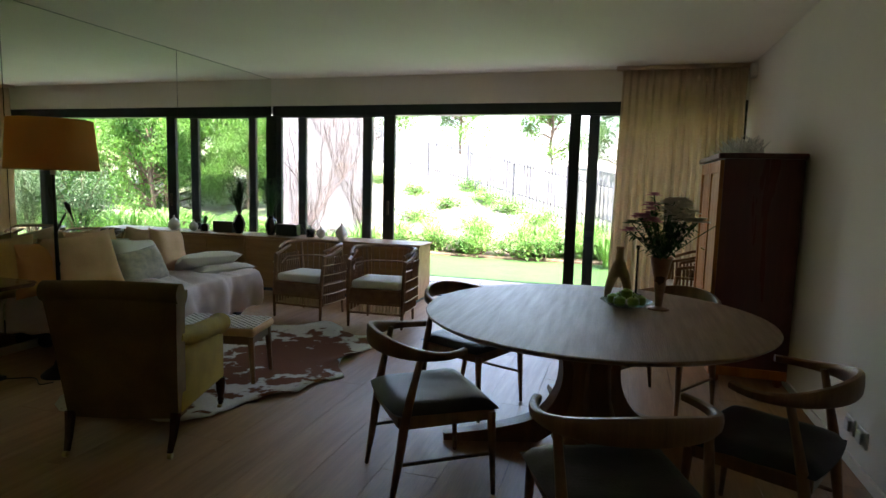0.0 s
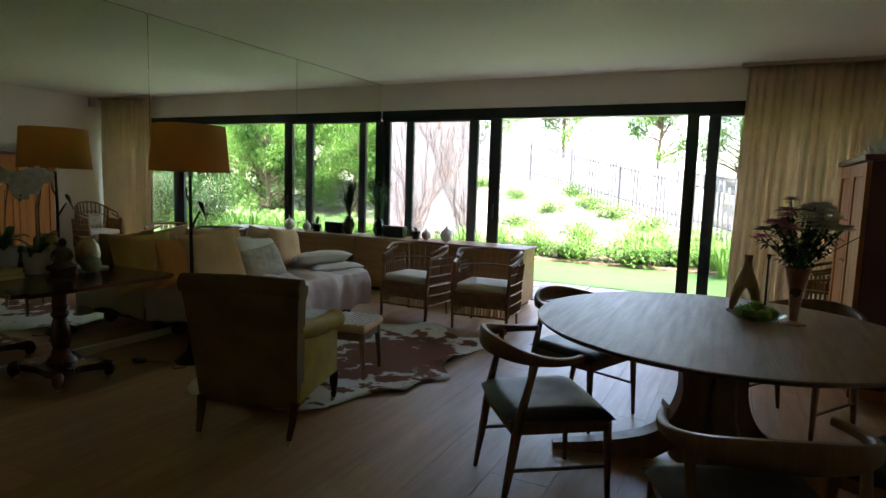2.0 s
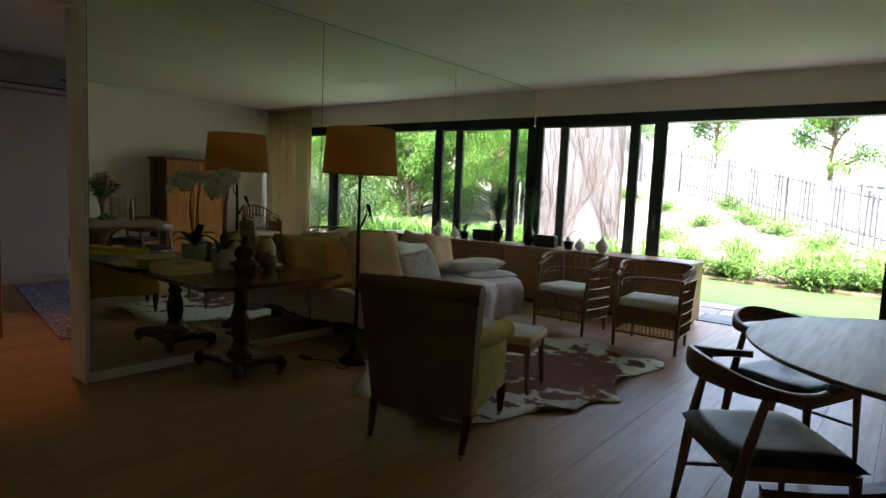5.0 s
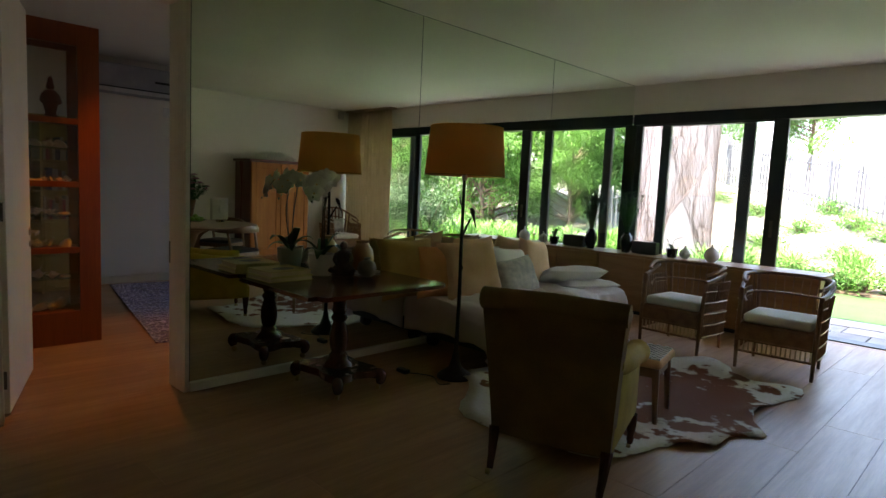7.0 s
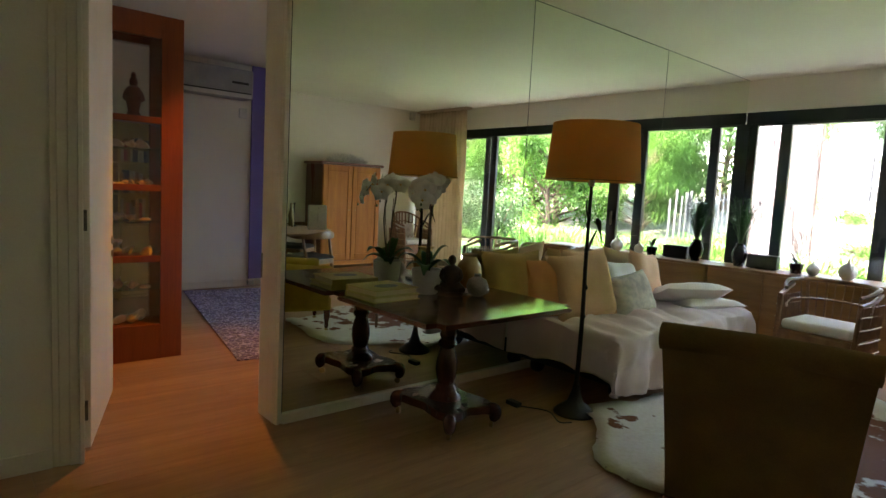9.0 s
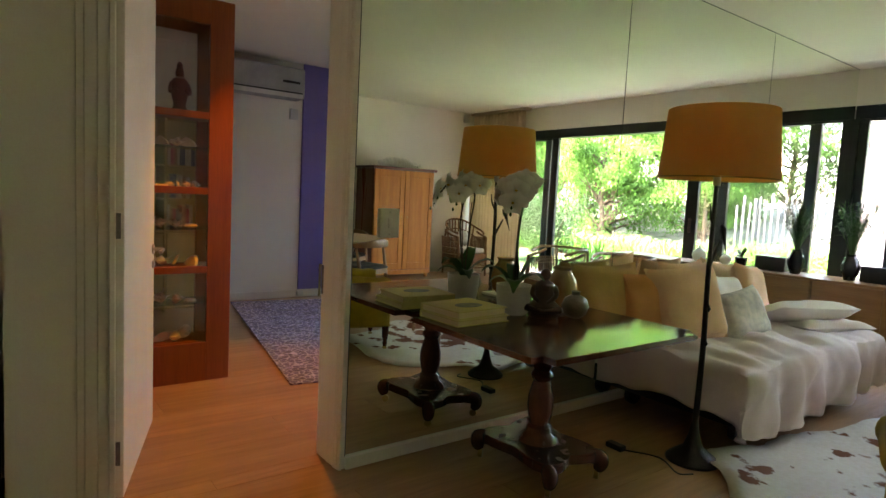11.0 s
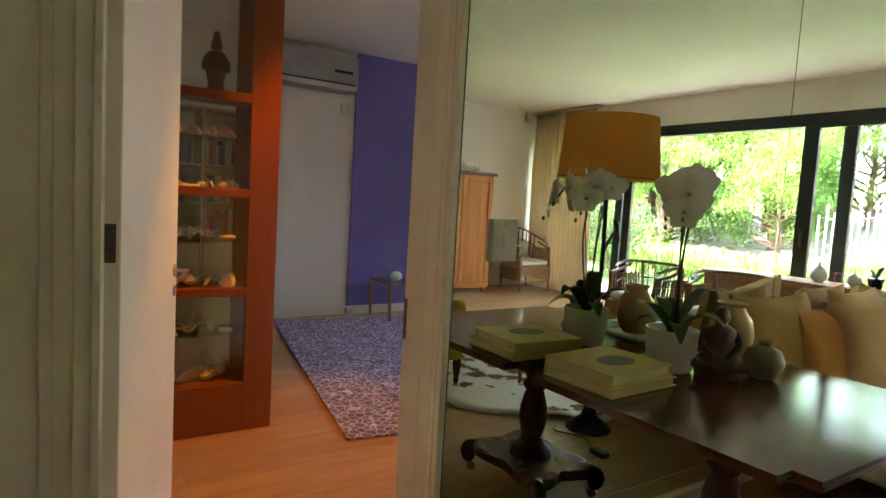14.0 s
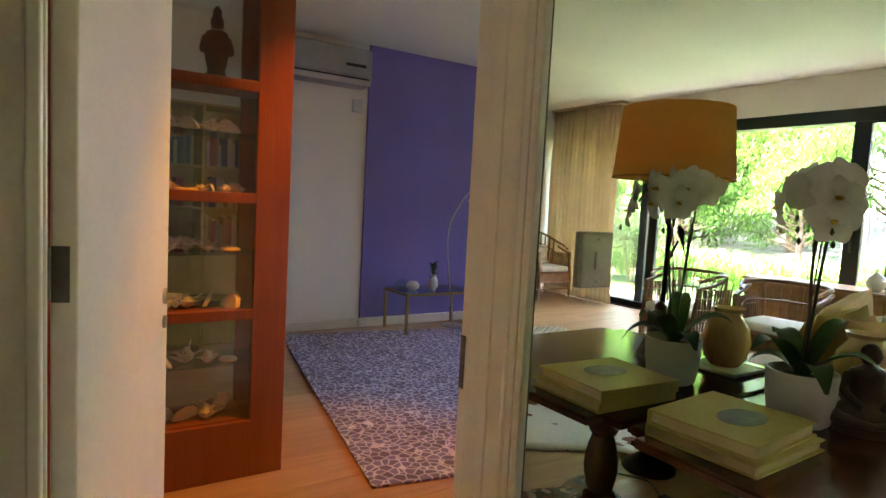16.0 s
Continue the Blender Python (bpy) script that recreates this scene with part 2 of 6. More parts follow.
def part(name, bm, material, parent=None, label="", smooth=False):
    me = bpy.data.meshes.new(name)
    bm.normal_update()
    bm.to_mesh(me)
    bm.free()
    me.materials.append(material)
    if smooth:
        me.polygons.foreach_set("use_smooth", [True] * len(me.polygons))
        me.set_sharp_from_angle(angle=radians(42))
    ob = new(name, me)
    if parent:
        ob.parent = parent
    if label:
        ob["label"] = label
    return ob


def single(name, bm, material, label, category, group="", kind="", place=(0, 0, 0), turn=0, smooth=False):
    ob = part(name, bm, material, None, "", smooth)
    ob.matrix_world = pose(*place, 0, 0, turn)
    return tagged(ob, label, category, group, kind)


def box(bm, x0, y0, z0, x1, y1, z1, bevel=0.0, m=None, seg=2):
    r = bmesh.ops.create_cube(bm, size=1, matrix=Matrix.LocRotScale(((x0 + x1) / 2, (y0 + y1) / 2, (z0 + z1) / 2), None, (abs(x1 - x0), abs(y1 - y0), abs(z1 - z0))))
    vs = r["verts"]
    if bevel:
        es = list({e for v in vs for e in v.link_edges})
        out = bmesh.ops.bevel(bm, geom=es, offset=bevel, segments=seg, affect="EDGES", profile=0.5)
        vs = [v for v in out["verts"]]
    if m is not None:
        bmesh.ops.transform(bm, matrix=m, verts=list(set(vs)))
    return bm


def B(*a, **k):
    return box(bmesh.new(), *a, **k)


def tube(bm, pts, radii, seg=8, flat=1.0, cap=True):
    """A round bar along points; radii: one or one per point."""
    pts = [Vector(p) for p in pts]
    if not hasattr(radii, "__len__"):
        radii = [radii] * len(pts)
    rings, up = [], None
    for i, p in enumerate(pts):
        d = (pts[min(i + 1, len(pts) - 1)] - pts[max(i - 1, 0)]).normalized()
        if up is None:
            up = Vector((0, 0, 1)) if abs(d.z) < 0.9 else Vector((1, 0, 0))
        side = d.cross(up).normalized()
        up = side.cross(d).normalized()
        rings.append([bm.verts.new(p + radii[i] * (math.cos(a) * side + flat * math.sin(a) * up)) for a in (2 * math.pi * k / seg for k in range(seg))])
    for a, b in zip(rings, rings[1:]):
        for k in range(seg):
            bm.faces.new((a[k], a[(k + 1) % seg], b[(k + 1) % seg], b[k]))
    if cap:
        bm.faces.new(rings[0][::-1]), bm.faces.new(rings[-1])
    return bm


def lathe(bm, prof, seg=24, at=(0, 0, 0), close=True):
    rings = []
    for r, z in prof:
        rings.append([bm.verts.new((at[0] + max(r, 1e-4) * math.cos(2 * math.pi * k / seg), at[1] + max(r, 1e-4) * math.sin(2 * math.pi * k / seg), at[2] + z)) for k in range(seg)])
    for a, b in zip(rings, rings[1:]):
        for k in range(seg):
            bm.faces.new((a[k], a[(k + 1) % seg], b[(k + 1) % seg], b[k]))
    if close:
        bm.faces.new(rings[0][::-1]), bm.faces.new(rings[-1])
    return bm


def curve(pts, n):
    """Smooth points through a few control points."""
    pts = [Vector(p) for p in pts]
    ext = [2 * pts[0] - pts[1], *pts, 2 * pts[-1] - pts[-2]]
    out = []
    for i in range(len(pts) - 1):
        p0, p1, p2, p3 = ext[i:i + 4]
        for k in range(n):
            t = k / n
            out.append(0.5 * (2 * p1 + (p2 - p0) * t + (2 * p0 - 5 * p1 + 4 * p2 - p3) * t * t + (3 * p1 - p0 - 3 * p2 + p3) * t ** 3))
    return out + [pts[-1]]


def band(bm, line, wide, thick):
    """A bar of flat section along a level line: wide is its height, thick its depth; lists or numbers."""
    n = len(line)
    wide = wide if hasattr(wide, "__len__") else [wide] * n
    thick = thick if hasattr(thick, "__len__") else [thick] * n
    rings = []
    for i, p in enumerate(line):
        d = (line[min(i + 1, n - 1)] - line[max(i - 1, 0)])
        s = Vector((d.y, -d.x, 0)).normalized()
        w, h = wide[i] / 2, thick[i] / 2
        ring = []
        for k in range(10):
            a = 2 * math.pi * k / 10
            ca, sa = math.cos(a), math.sin(a)
            ring.append(bm.verts.new(p + s * h * math.copysign(abs(ca) ** 0.6, ca) + Vector((0, 0, w * math.copysign(abs(sa) ** 0.6, sa)))))
        rings.append(ring)
    for a, b in zip(rings, rings[1:]):
        for k in range(10):
            bm.faces.new((a[k], a[(k + 1) % 10], b[(k + 1) % 10], b[k]))
    bm.faces.new(rings[0][::-1]), bm.faces.new(rings[-1])
    return bm


def pillow(w, h, d, seed=0, n=14):
    """A stuffed cushion in the x-z plane, w wide, h high, d thick, with pointed corners and creases."""
    bm = bmesh.new()
    front, back = {}, {}
    for i in range(n + 1):
        for j in range(n + 1):
            u, v = 2 * i / n - 1, 2 * j / n - 1
            pinch = 1 - 0.10 * (1 - abs(u) ** 2) * abs(v) ** 3 - 0.0
            pinv = 1 - 0.10 * (1 - abs(v) ** 2) * abs(u) ** 3
            puff = ((1 - u ** 4) * (1 - v ** 4)) ** 0.55
            f = 1 + 0.25 * noise.noise(Vector((u * 1.7 + seed, v * 1.7, seed * 1.3)))
            x, z = u * w / 2 * pinv, v * h / 2 * pinch
            edge = i in (0, n) or j in (0, n)
            front[i, j] = bm.verts.new((x, -d / 2 * puff * f, z))
            back[i, j] = front[i, j] if edge else bm.verts.new((x, d / 2 * puff * (2 - f), z))
    for i in range(n):
        for j in range(n):
            bm.faces.new((front[i, j], front[i + 1, j], front[i + 1, j + 1], front[i, j + 1]))
            q = (back[i, j], back[i, j + 1], back[i + 1, j + 1], back[i + 1, j])
            bm.faces.new(q)
    return bm


def moved(bm, m):
    bmesh.ops.transform(bm, matrix=m, verts=bm.verts)
    return bm


def rows_copy(ob, places):
    return [copy_thing(ob, m) for m in places]


# ---- the large structure ----
WX, WY, H = 5.92, 5.5, 2.75          # right wall, window wall, ceiling
MX, FX = 0.095, -4.25               # mirror face, far wall of the next room
S = "structure"


def struct(name, bm, material, label="", category=""):
    return tagged(part(name, bm, material), label or name.replace("_", " "), category or name.split("_")[0], "", S)


struct("ceiling", B(-4.6, -3.4, H, WX + 0.2, WY + 0.25, H + 0.198), M["ceiling"], "smooth white painted plaster ceiling", "ceiling")
struct("wall_east", B(WX, -3.4, -0.1, WX + 0.2, WY + 0.25, H), M["wall"], "plain off-white painted wall", "wall")
struct("wall_south", B(-4.6, -3.6, -0.1, WX + 0.2, -3.4, H), M["wall"], "plain off-white painted wall", "wall")
bm = bmesh.new()
box(bm, -0.12, -0.05, -0.1, MX - 0.004, WY, H)
box(bm, -0.12, -3.4, -0.1, 0.0, -2.32, H)
box(bm, -0.12, -1.33, -0.1, 0.0, -0.99, H)
box(bm, -0.12, -0.99, 2.44, 0.0, -0.05, H)
box(bm, -0.12, -2.32, 2.44, 0.0, -1.33, H)
box(bm, -0.62, -2.42, -0.1, -0.56, -1.23, H)
box(bm, -0.56, -2.42, -0.1, -0.12, -2.34, H)
box(bm, -0.56, -1.31, -0.1, -0.12, -1.23, H)
struct("wall_west", bm, M["wall"], "off-white wall with a doorway beside the mirror", "wall")
struct("lintel", B(-0.12, WY, 2.40, WX, WY + 0.25, H), M["wall"], "white plaster bulkhead above the sliding windows", "wall")
struct("wall_far", B(FX - 0.2, -3.4, -0.1, FX, WY + 0.25, H), M["wall"], "white painted wall of the next room", "wall")
struct("accent_wall", B(FX, 1.56, 0.0, FX + 0.03, 4.0, H), M["purple"], "violet painted accent wall", "wall")
bm = bmesh.new()
box(bm, FX, 4.0, -0.1, -3.5, 4.2, H)
box(bm, -1.8, 4.0, -0.1, -0.12, 4.2, H)
box(bm, -3.5, 4.0, -0.1, -1.8, 4.2, 0.8)
box(bm, -3.5, 4.0, 2.35, -1.8, 4.2, H)
struct("wall_next_north", bm, M["wall"], "plain white end wall with a window opening", "wall")
struct("baseboard_far", B(FX + 0.03, -3.4, 0, FX + 0.05, 4.0, 0.09, 0.004), M["gloss_white"], "white painted skirting board", "baseboard")
struct("baseboard_east", B(WX - 0.016, -3.4, 0, WX, WY, 0.06, 0.003), M["gloss_white"], "low white skirting board", "baseboard")
struct("baseboard_west", B(0, -1.34, 0, 0.016, -1.116, 0.09, 0.003), M["gloss_white"], "white painted skirting board", "baseboard")

# mirror wall: three tall sheets over a white plinth strip
struct("mirror_plinth", B(MX, -0.047, 0.0, MX + 0.022, WY, 0.06, 0.003), M["gloss_white"], "white painted plinth strip below the mirror", "baseboard")
mirror = thing("wall_mirror", "floor-to-ceiling wall mirror of three large sheets", "mirror")
for y0, y1 in ((-0.045, 1.837), (1.843, 3.717), (3.723, WY - 0.003)):
    part("mirror_sheet", B(MX - 0.002, y0, 0.06, MX + 0.004, y1, H - 0.004), M["mirror"], mirror)
part("mirror_backing", B(MX - 0.0035, -0.047, 0.055, MX - 0.0015, WY - 0.001, H - 0.001), M["joint"], mirror)
part("mirror_edge", B(MX - 0.001, -0.045, H - 0.0038, MX + 0.006, WY - 0.003, H - 0.0005), M["joint"], mirror)
part("mirror_edge", B(MX - 0.001, -0.0488, 0.062, MX + 0.006, -0.0455, H - 0.004), M["joint"], mirror)
sw = thing("light_switch", "white plastic light switch plate fixed to the mirror", "switch", (MX + 0.004, 0.137, 1.16))
part("plate", B(0, -0.054, -0.069, 0.014, 0.054, 0.069, 0.006), M["plastic_white"], sw)
part("rocker", B(0.014, -0.009, -0.022, 0.020, 0.009, 0.022, 0.002), M["plastic_white"], sw)
for dz in (-0.052, 0.052):
    part("screw", lathe(bmesh.new(), [(0.004, 0), (0.004, 0.002)], 8), M["steel"], sw).matrix_local = pose(0.014, 0, dz, 0, 90, 0)

# doorway: jambs, moulded architraves, door leaf
door_frame = thing("door_frame", "white gloss-painted door frame with stepped mouldings", "door frame", kind=S)
for y0, y1, x1 in ((-0.085, -0.052, 0.088), (-1.02, -0.987, 0.012)):
    part("jamb", B(-0.13, y0, 0, x1, y1, 2.44, 0.003), M["gloss_white"], door_frame)
part("head", B(-0.13, -0.987, 2.40, 0.012, -0.085, 2.44, 0.003), M["gloss_white"], door_frame)
for k, (w, d) in enumerate(((0.125, 0.012), (0.10, 0.02), (0.06, 0.03), (0.024, 0.042))):
    part("moulding", B(0.0, -0.99 - w, 0, d, -0.99 - 0.001 * k, 2.5, 0.004), M["gloss_white"], door_frame)
for y0, y1, d in ((-0.083, -0.049, 0.102), (-0.081, -0.066, 0.110)):
    part("moulding", B(0.088, y0, 0, d, y1, 2.5, 0.004), M["gloss_white"], door_frame)
for x0, x1 in ((-0.10, -0.088), (-0.086, -0.074), (-0.072, -0.060), (-0.058, -0.046), (-0.02, 0.0), (0.045, 0.07)):
    part("jamb_bead", tube(bmesh.new(), [((x0 + x1) / 2, -0.084 + 0.3 * (x1 - x0), 0.0), ((x0 + x1) / 2, -0.084 + 0.3 * (x1 - x0), 2.40)], (x1 - x0) / 2, 12), M["gloss_white"], door_frame, "", True)
part("strike_plate", B(-0.128, -0.0875, 0.80, -0.108, -0.085, 0.94, 0.001), M["dull_plate"], door_frame)
door = thing("door_1", "white flush door standing open into the next room", "door", (-0.10, -0.942, 0), 72, kind=S)
part("leaf", B(-0.044, 0.0, 0.012, 0.0, 0.85, 2.36, 0.004), M["gloss_white"], door)
for z in (0.20, 1.12, 2.18):
    h = part("hinge", B(-0.041, -0.003, z - 0.05, -0.012, 0.0, z + 0.05, 0.001), M["dull_plate"], door, "worn grey steel hinge plate")
    part("hinge_knuckle", tube(bmesh.new(), [(-0.048, -0.004, z - 0.045), (-0.048, -0.004, z + 0.045)], 0.006, 10), M["dull_plate"], h)
for sx in (1, -1):
    x0 = 0.0 if sx > 0 else -0.044
    h = part("handle", tube(bmesh.new(), curve([(x0, 0.79, 0.95), (x0 + sx * 0.045, 0.79, 0.95), (x0 + sx * 0.052, 0.76, 0.95), (x0 + sx * 0.052, 0.67, 0.945)], 5), 0.009, 8), M["steel"], door, "polished steel lever handle", True)
    part("rose", tube(bmesh.new(), [(x0, 0.79, 0.95), (x0 + sx * 0.008, 0.79, 0.95)], 0.025, 16), M["steel"], door)
    part("lock_rose", tube(bmesh.new(), [(x0, 0.79, 0.87), (x0 + sx * 0.008, 0.79, 0.87)], 0.02, 16), M["steel"], door)

# dark cupboard recessed in the wall
cup = thing("recess_cupboard", "tall dark red-brown wooden cupboard set into a wall recess", "cupboard", (0, 0, 0))
part("body", B(-0.54, -2.31, 0.0, -0.06, -1.34, 2.42, 0.004), M["armoire_dark"], cup)
part("plinth", B(-0.06, -2.31, 0.0, -0.05, -1.34, 0.09, 0.002), M["armoire_dark"], cup)
for y0, y1 in ((-2.305, -1.828), (-1.822, -1.345)):
    d = part("door", B(-0.06, y0, 0.10, -0.04, y1, 2.40, 0.003), M["armoire_dark"], cup)
    part("knob", lathe(bmesh.new(), [(0.006, 0), (0.014, 0.012), (0.010, 0.024)], 12), M["brass"], d, "", True).matrix_local = pose(-0.04, y1 - 0.04 if y0 < -2 else y0 + 0.04, 1.0, 0, 90, 0)

# windows: dark sliding frames in two tracks
FZ, HB = 2.40, 2.27
window = thing("window_1", "dark metal sliding window wall, one leaf pushed open", "window", kind=S)
part("head_frame", B(MX, WY + 0.03, HB, WX, WY + 0.20, FZ, 0.004), M["frame"], window)
part("bottom_track", B(MX, WY + 0.0, -0.02, WX, WY + 0.20, 0.012, 0.003), M["frame"], window)
part("corner_post", B(-0.115, WY + 0.002, 0.0, MX + 0.05, WY + 0.21, HB - 0.002, 0.001), M["frame"], window)
def leaf(x0, x1, y, w0, w1, name="sash"):
    s = part(name, B(x0, y - 0.025, 0.012, x0 + w0, y + 0.025, HB, 0.003), M["frame"], window)
    part("stile", B(x1 - w1, y - 0.025, 0.012, x1, y + 0.025, HB, 0.003), M["frame"], s)
    part("bottom_rail", B(x0 + w0, y - 0.025, 0.012, x1 - w1, y + 0.025, 0.09, 0.003), M["frame"], s)
    part("top_rail", B(x0 + w0, y - 0.025, HB - 0.02, x1 - w1, y + 0.025, HB, 0.003), M["frame"], s)
    g = part("pane", B(x0 + w0, y - 0.003, 0.09, x1 - w1, y + 0.003, HB - 0.02), M["pane"], s, "clear glass pane")
    g.visible_shadow = False
leaf(MX + 0.01, 1.86, WY + 0.07, 0.11, 0.15)
leaf(0.435, 1.51, WY + 0.145, 0.11, 0.125)
leaf(4.05, WX, WY + 0.07, 0.125, 0.10)
leaf(4.265, WX, WY + 0.145, 0.12, 0.10)
part("catch", B(1.77, WY + 0.02, 1.0, 1.80, WY + 0.045, 1.18, 0.004), M["dull_plate"], window)

# curtain with pleats at the end of the window
curtain = thing("curtain", "full-length beige pleated curtain drawn to the side", "curtain", (0, 0, 0))
def cloth(x0, x1, y, folds, deep, seed, taper=0.0):
    bm = bmesh.new()
    nu, nv = folds * 10, 24
    grid = []
    for j in range(nv + 1):
        v = j / nv
        row = []
        for i in range(nu + 1):
            u = i / nu
            ph = u * folds * 2 * math.pi + 0.9 * noise.noise(Vector((u * 5, seed, 0)))
            amp = deep * (0.45 + 0.55 * min(1, (1 - v) * 3)) * (0.7 + 0.5 * noise.noise(Vector((u * 9, v * 1.5, seed))))
            flare = 1 + taper * (1 - v)
            x = x1 - (x1 - x0) * (1 - u) * flare + 0.012 * noise.noise(Vector((u * 12, v * 3, seed + 3)))
            row.append(bm.verts.new((x, y + amp * math.sin(ph) + 0.02 * noise.noise(Vector((u * 6, v * 2, seed))), 0.012 + 2.70 * v)))
        grid.append(row)
    for a, b in zip(grid, grid[1:]):
        for i in range(nu):
            bm.faces.new((a[i], a[i + 1], b[i + 1], b[i]))
    return bm
cl = part("curtain_cloth", cloth(4.62, WX - 0.05, WY - 0.14, 15, 0.05, 2.0, 0.04), M["curtain"], curtain, "", True)
md = cl.modifiers.new("thick", "SOLIDIFY")
md.thickness = 0.004
part("curtain_rail", B(4.55, WY - 0.20, 2.715, WX - 0.02, WY - 0.08, 2.748, 0.003), M["curtain"], curtain)
single("wall_sensor", B(WX - 0.06, WY - 0.36, 2.58, WX, WY - 0.26, 2.72, 0.01), M["plastic_white"], "small white plastic sensor box high on the wall", "sensor")


# ---- living room things ----
def dining_chair():
    c = thing("dining_chair", "walnut elbow dining chair with a black leather seat", "chair", (0, 0, 0), 0, "chairs round the table")
    seat = bmesh.new()
    n = 14
    top, bot = {}, {}
    for i in range(n + 1):
        for j in range(n + 1):
            u, v = 2 * i / n - 1, 2 * j / n - 1
            wide = 0.265 + 0.015 * v
            x, y = u * wide, 0.235 * v - 0.02 * (1 - u * u) * (v < 0) * abs(v) + 0.012 * (1 - u * u) * (v > 0) * v
            puff = 0.05 * ((1 - u ** 6) * (1 - v ** 6)) ** 0.5
            top[i, j] = bm_v = seat.verts.new((x, y, 0.425 + puff - 0.018 * (1 - u * u) * (1 - v * v) + 0.004 * noise.noise(Vector((u * 3, v * 3, 1)))))
            bot[i, j] = bm_v if i in (0, n) or j in (0, n) else seat.verts.new((x, y, 0.415))
    for i in range(n):
        for j in range(n):
            seat.faces.new((top[i, j], top[i + 1, j], top[i + 1, j + 1], top[i, j + 1]))
            seat.faces.new((bot[i, j], bot[i, j + 1], bot[i + 1, j + 1], bot[i + 1, j]))
    part("seat", seat, M["leather"], c, "creased black leather seat pad", True)
    for x0, x1, y0, y1 in ((-0.24, 0.24, 0.205, 0.23), (-0.225, 0.225, -0.225, -0.20), (-0.245, -0.22, -0.2, 0.21), (0.22, 0.245, -0.2, 0.21)):
        part("seat_rail", B(x0, y0, 0.36, x1, y1, 0.418, 0.006), M["walnut"], c)
    for s in (-1, 1):
        part("front_leg", tube(bmesh.new(), [(s * 0.245, 0.235, 0.0), (s * 0.24, 0.225, 0.2), (s * 0.235, 0.215, 0.40)], [0.011, 0.016, 0.021], 10), M["walnut"], c, "", True)
        part("rear_leg", tube(bmesh.new(), curve([(s * 0.23, -0.255, 0), (s * 0.232, -0.22, 0.22), (s * 0.238, -0.19, 0.43), (s * 0.252, -0.13, 0.70)], 4), [0.011, 0.013, 0.016, 0.018, 0.02, 0.021, 0.022, 0.022, 0.021, 0.019, 0.017, 0.016, 0.015], 10), M["walnut"], c, "", True)
        part("side_stretcher", tube(bmesh.new(), [(s * 0.236, -0.21, 0.2), (s * 0.24, 0.22, 0.2)], [0.009, 0.009], 8), M["walnut"], c)
    line = [Vector((0.30 * math.sin(a), -0.05 - 0.24 * math.cos(a), 0.695 + 0.03 * math.cos(a) ** 2)) for a in (radians(-118 + 236 * k / 26) for k in range(27))]
    wide = [0.03 + 0.065 * math.cos(radians(-118 + 236 * k / 26) * 0.72) ** 3 for k in range(27)]
    part("back_rail", band(bmesh.new(), line, wide, [0.034] * 27), M["walnut"], c, "curved walnut back and arm rail", True)
    return c


table = thing("round_table", "round oak dining table on a sculpted pedestal", "table", (4.56, 1.74, 0))
R = 0.935
part("tabletop", lathe(bmesh.new(), [(0.80, 0.695), (R - 0.03, 0.703), (R - 0.006, 0.719), (R, 0.727), (R - 0.004, 0.733), (0.6, 0.735), (0.2, 0.735)], 96), M["table_oak"], table, "round oak top with visible grain and a knife edge", True)
for k in range(4):
    a = radians(20 + 90 * k)
    ca, sa = math.cos(a), math.sin(a)
    pts = [(0.82, 0.02), (0.55, 0.06), (0.30, 0.13), (0.19, 0.26), (0.165, 0.42), (0.22, 0.57), (0.42, 0.682)]
    line = curve([Vector((r * ca, r * sa, z)) for r, z in pts], 6)
    bm = bmesh.new()
    rings = []
    for i, p in enumerate(line):
        t = i / (len(line) - 1)
        w = 0.035 + 0.035 * math.sin(math.pi * min(1, t * 1.1))
        rr, z = math.hypot(p.x, p.y), p.z
        side = Vector((-sa, ca, 0)) * w
        lo = Vector((max(0.01, rr - 0.07 - 0.12 * math.sin(math.pi * t)) * ca, max(0.01, rr - 0.07 - 0.12 * math.sin(math.pi * t)) * sa, max(0.0, z - 0.035 * (1 - t)) if t < 0.5 else z))
        hi = Vector((p.x, p.y, z + 0.012))
        if t < 0.35:
            lo = Vector((p.x, p.y, 0.0))
        rings.append([bm.verts.new(q) for q in (lo - side, lo + side, hi + 0.8 * side, hi - 0.8 * side)])
    for r0, r1 in zip(rings, rings[1:]):
        for j in range(4):
            bm.faces.new((r0[j], r0[(j + 1) % 4], r1[(j + 1) % 4], r1[j]))
    bm.faces.new(rings[0][::-1]), bm.faces.new(rings[-1])
    part("pedestal_leg", bm, M["walnut"], table, "", True)
part("pedestal_core", lathe(bmesh.new(), [(0.20, 0.0), (0.17, 0.1), (0.13, 0.25), (0.12, 0.42), (0.17, 0.59), (0.34, 0.696)], 24), M["walnut"], table, "", True)

ch = dining_chair()
ch.matrix_world = pose(3.85, 1.0, 0, 0, 0, -53)
rows_copy(ch, [pose(3.80, 2.05, 0, 0, 0, -112), pose(5.0, 2.46, 0, 0, 0, 146), pose(4.71, 0.40, 0, 0, 0, 22), pose(5.30, 0.97, 0, 0, 0, 62)])

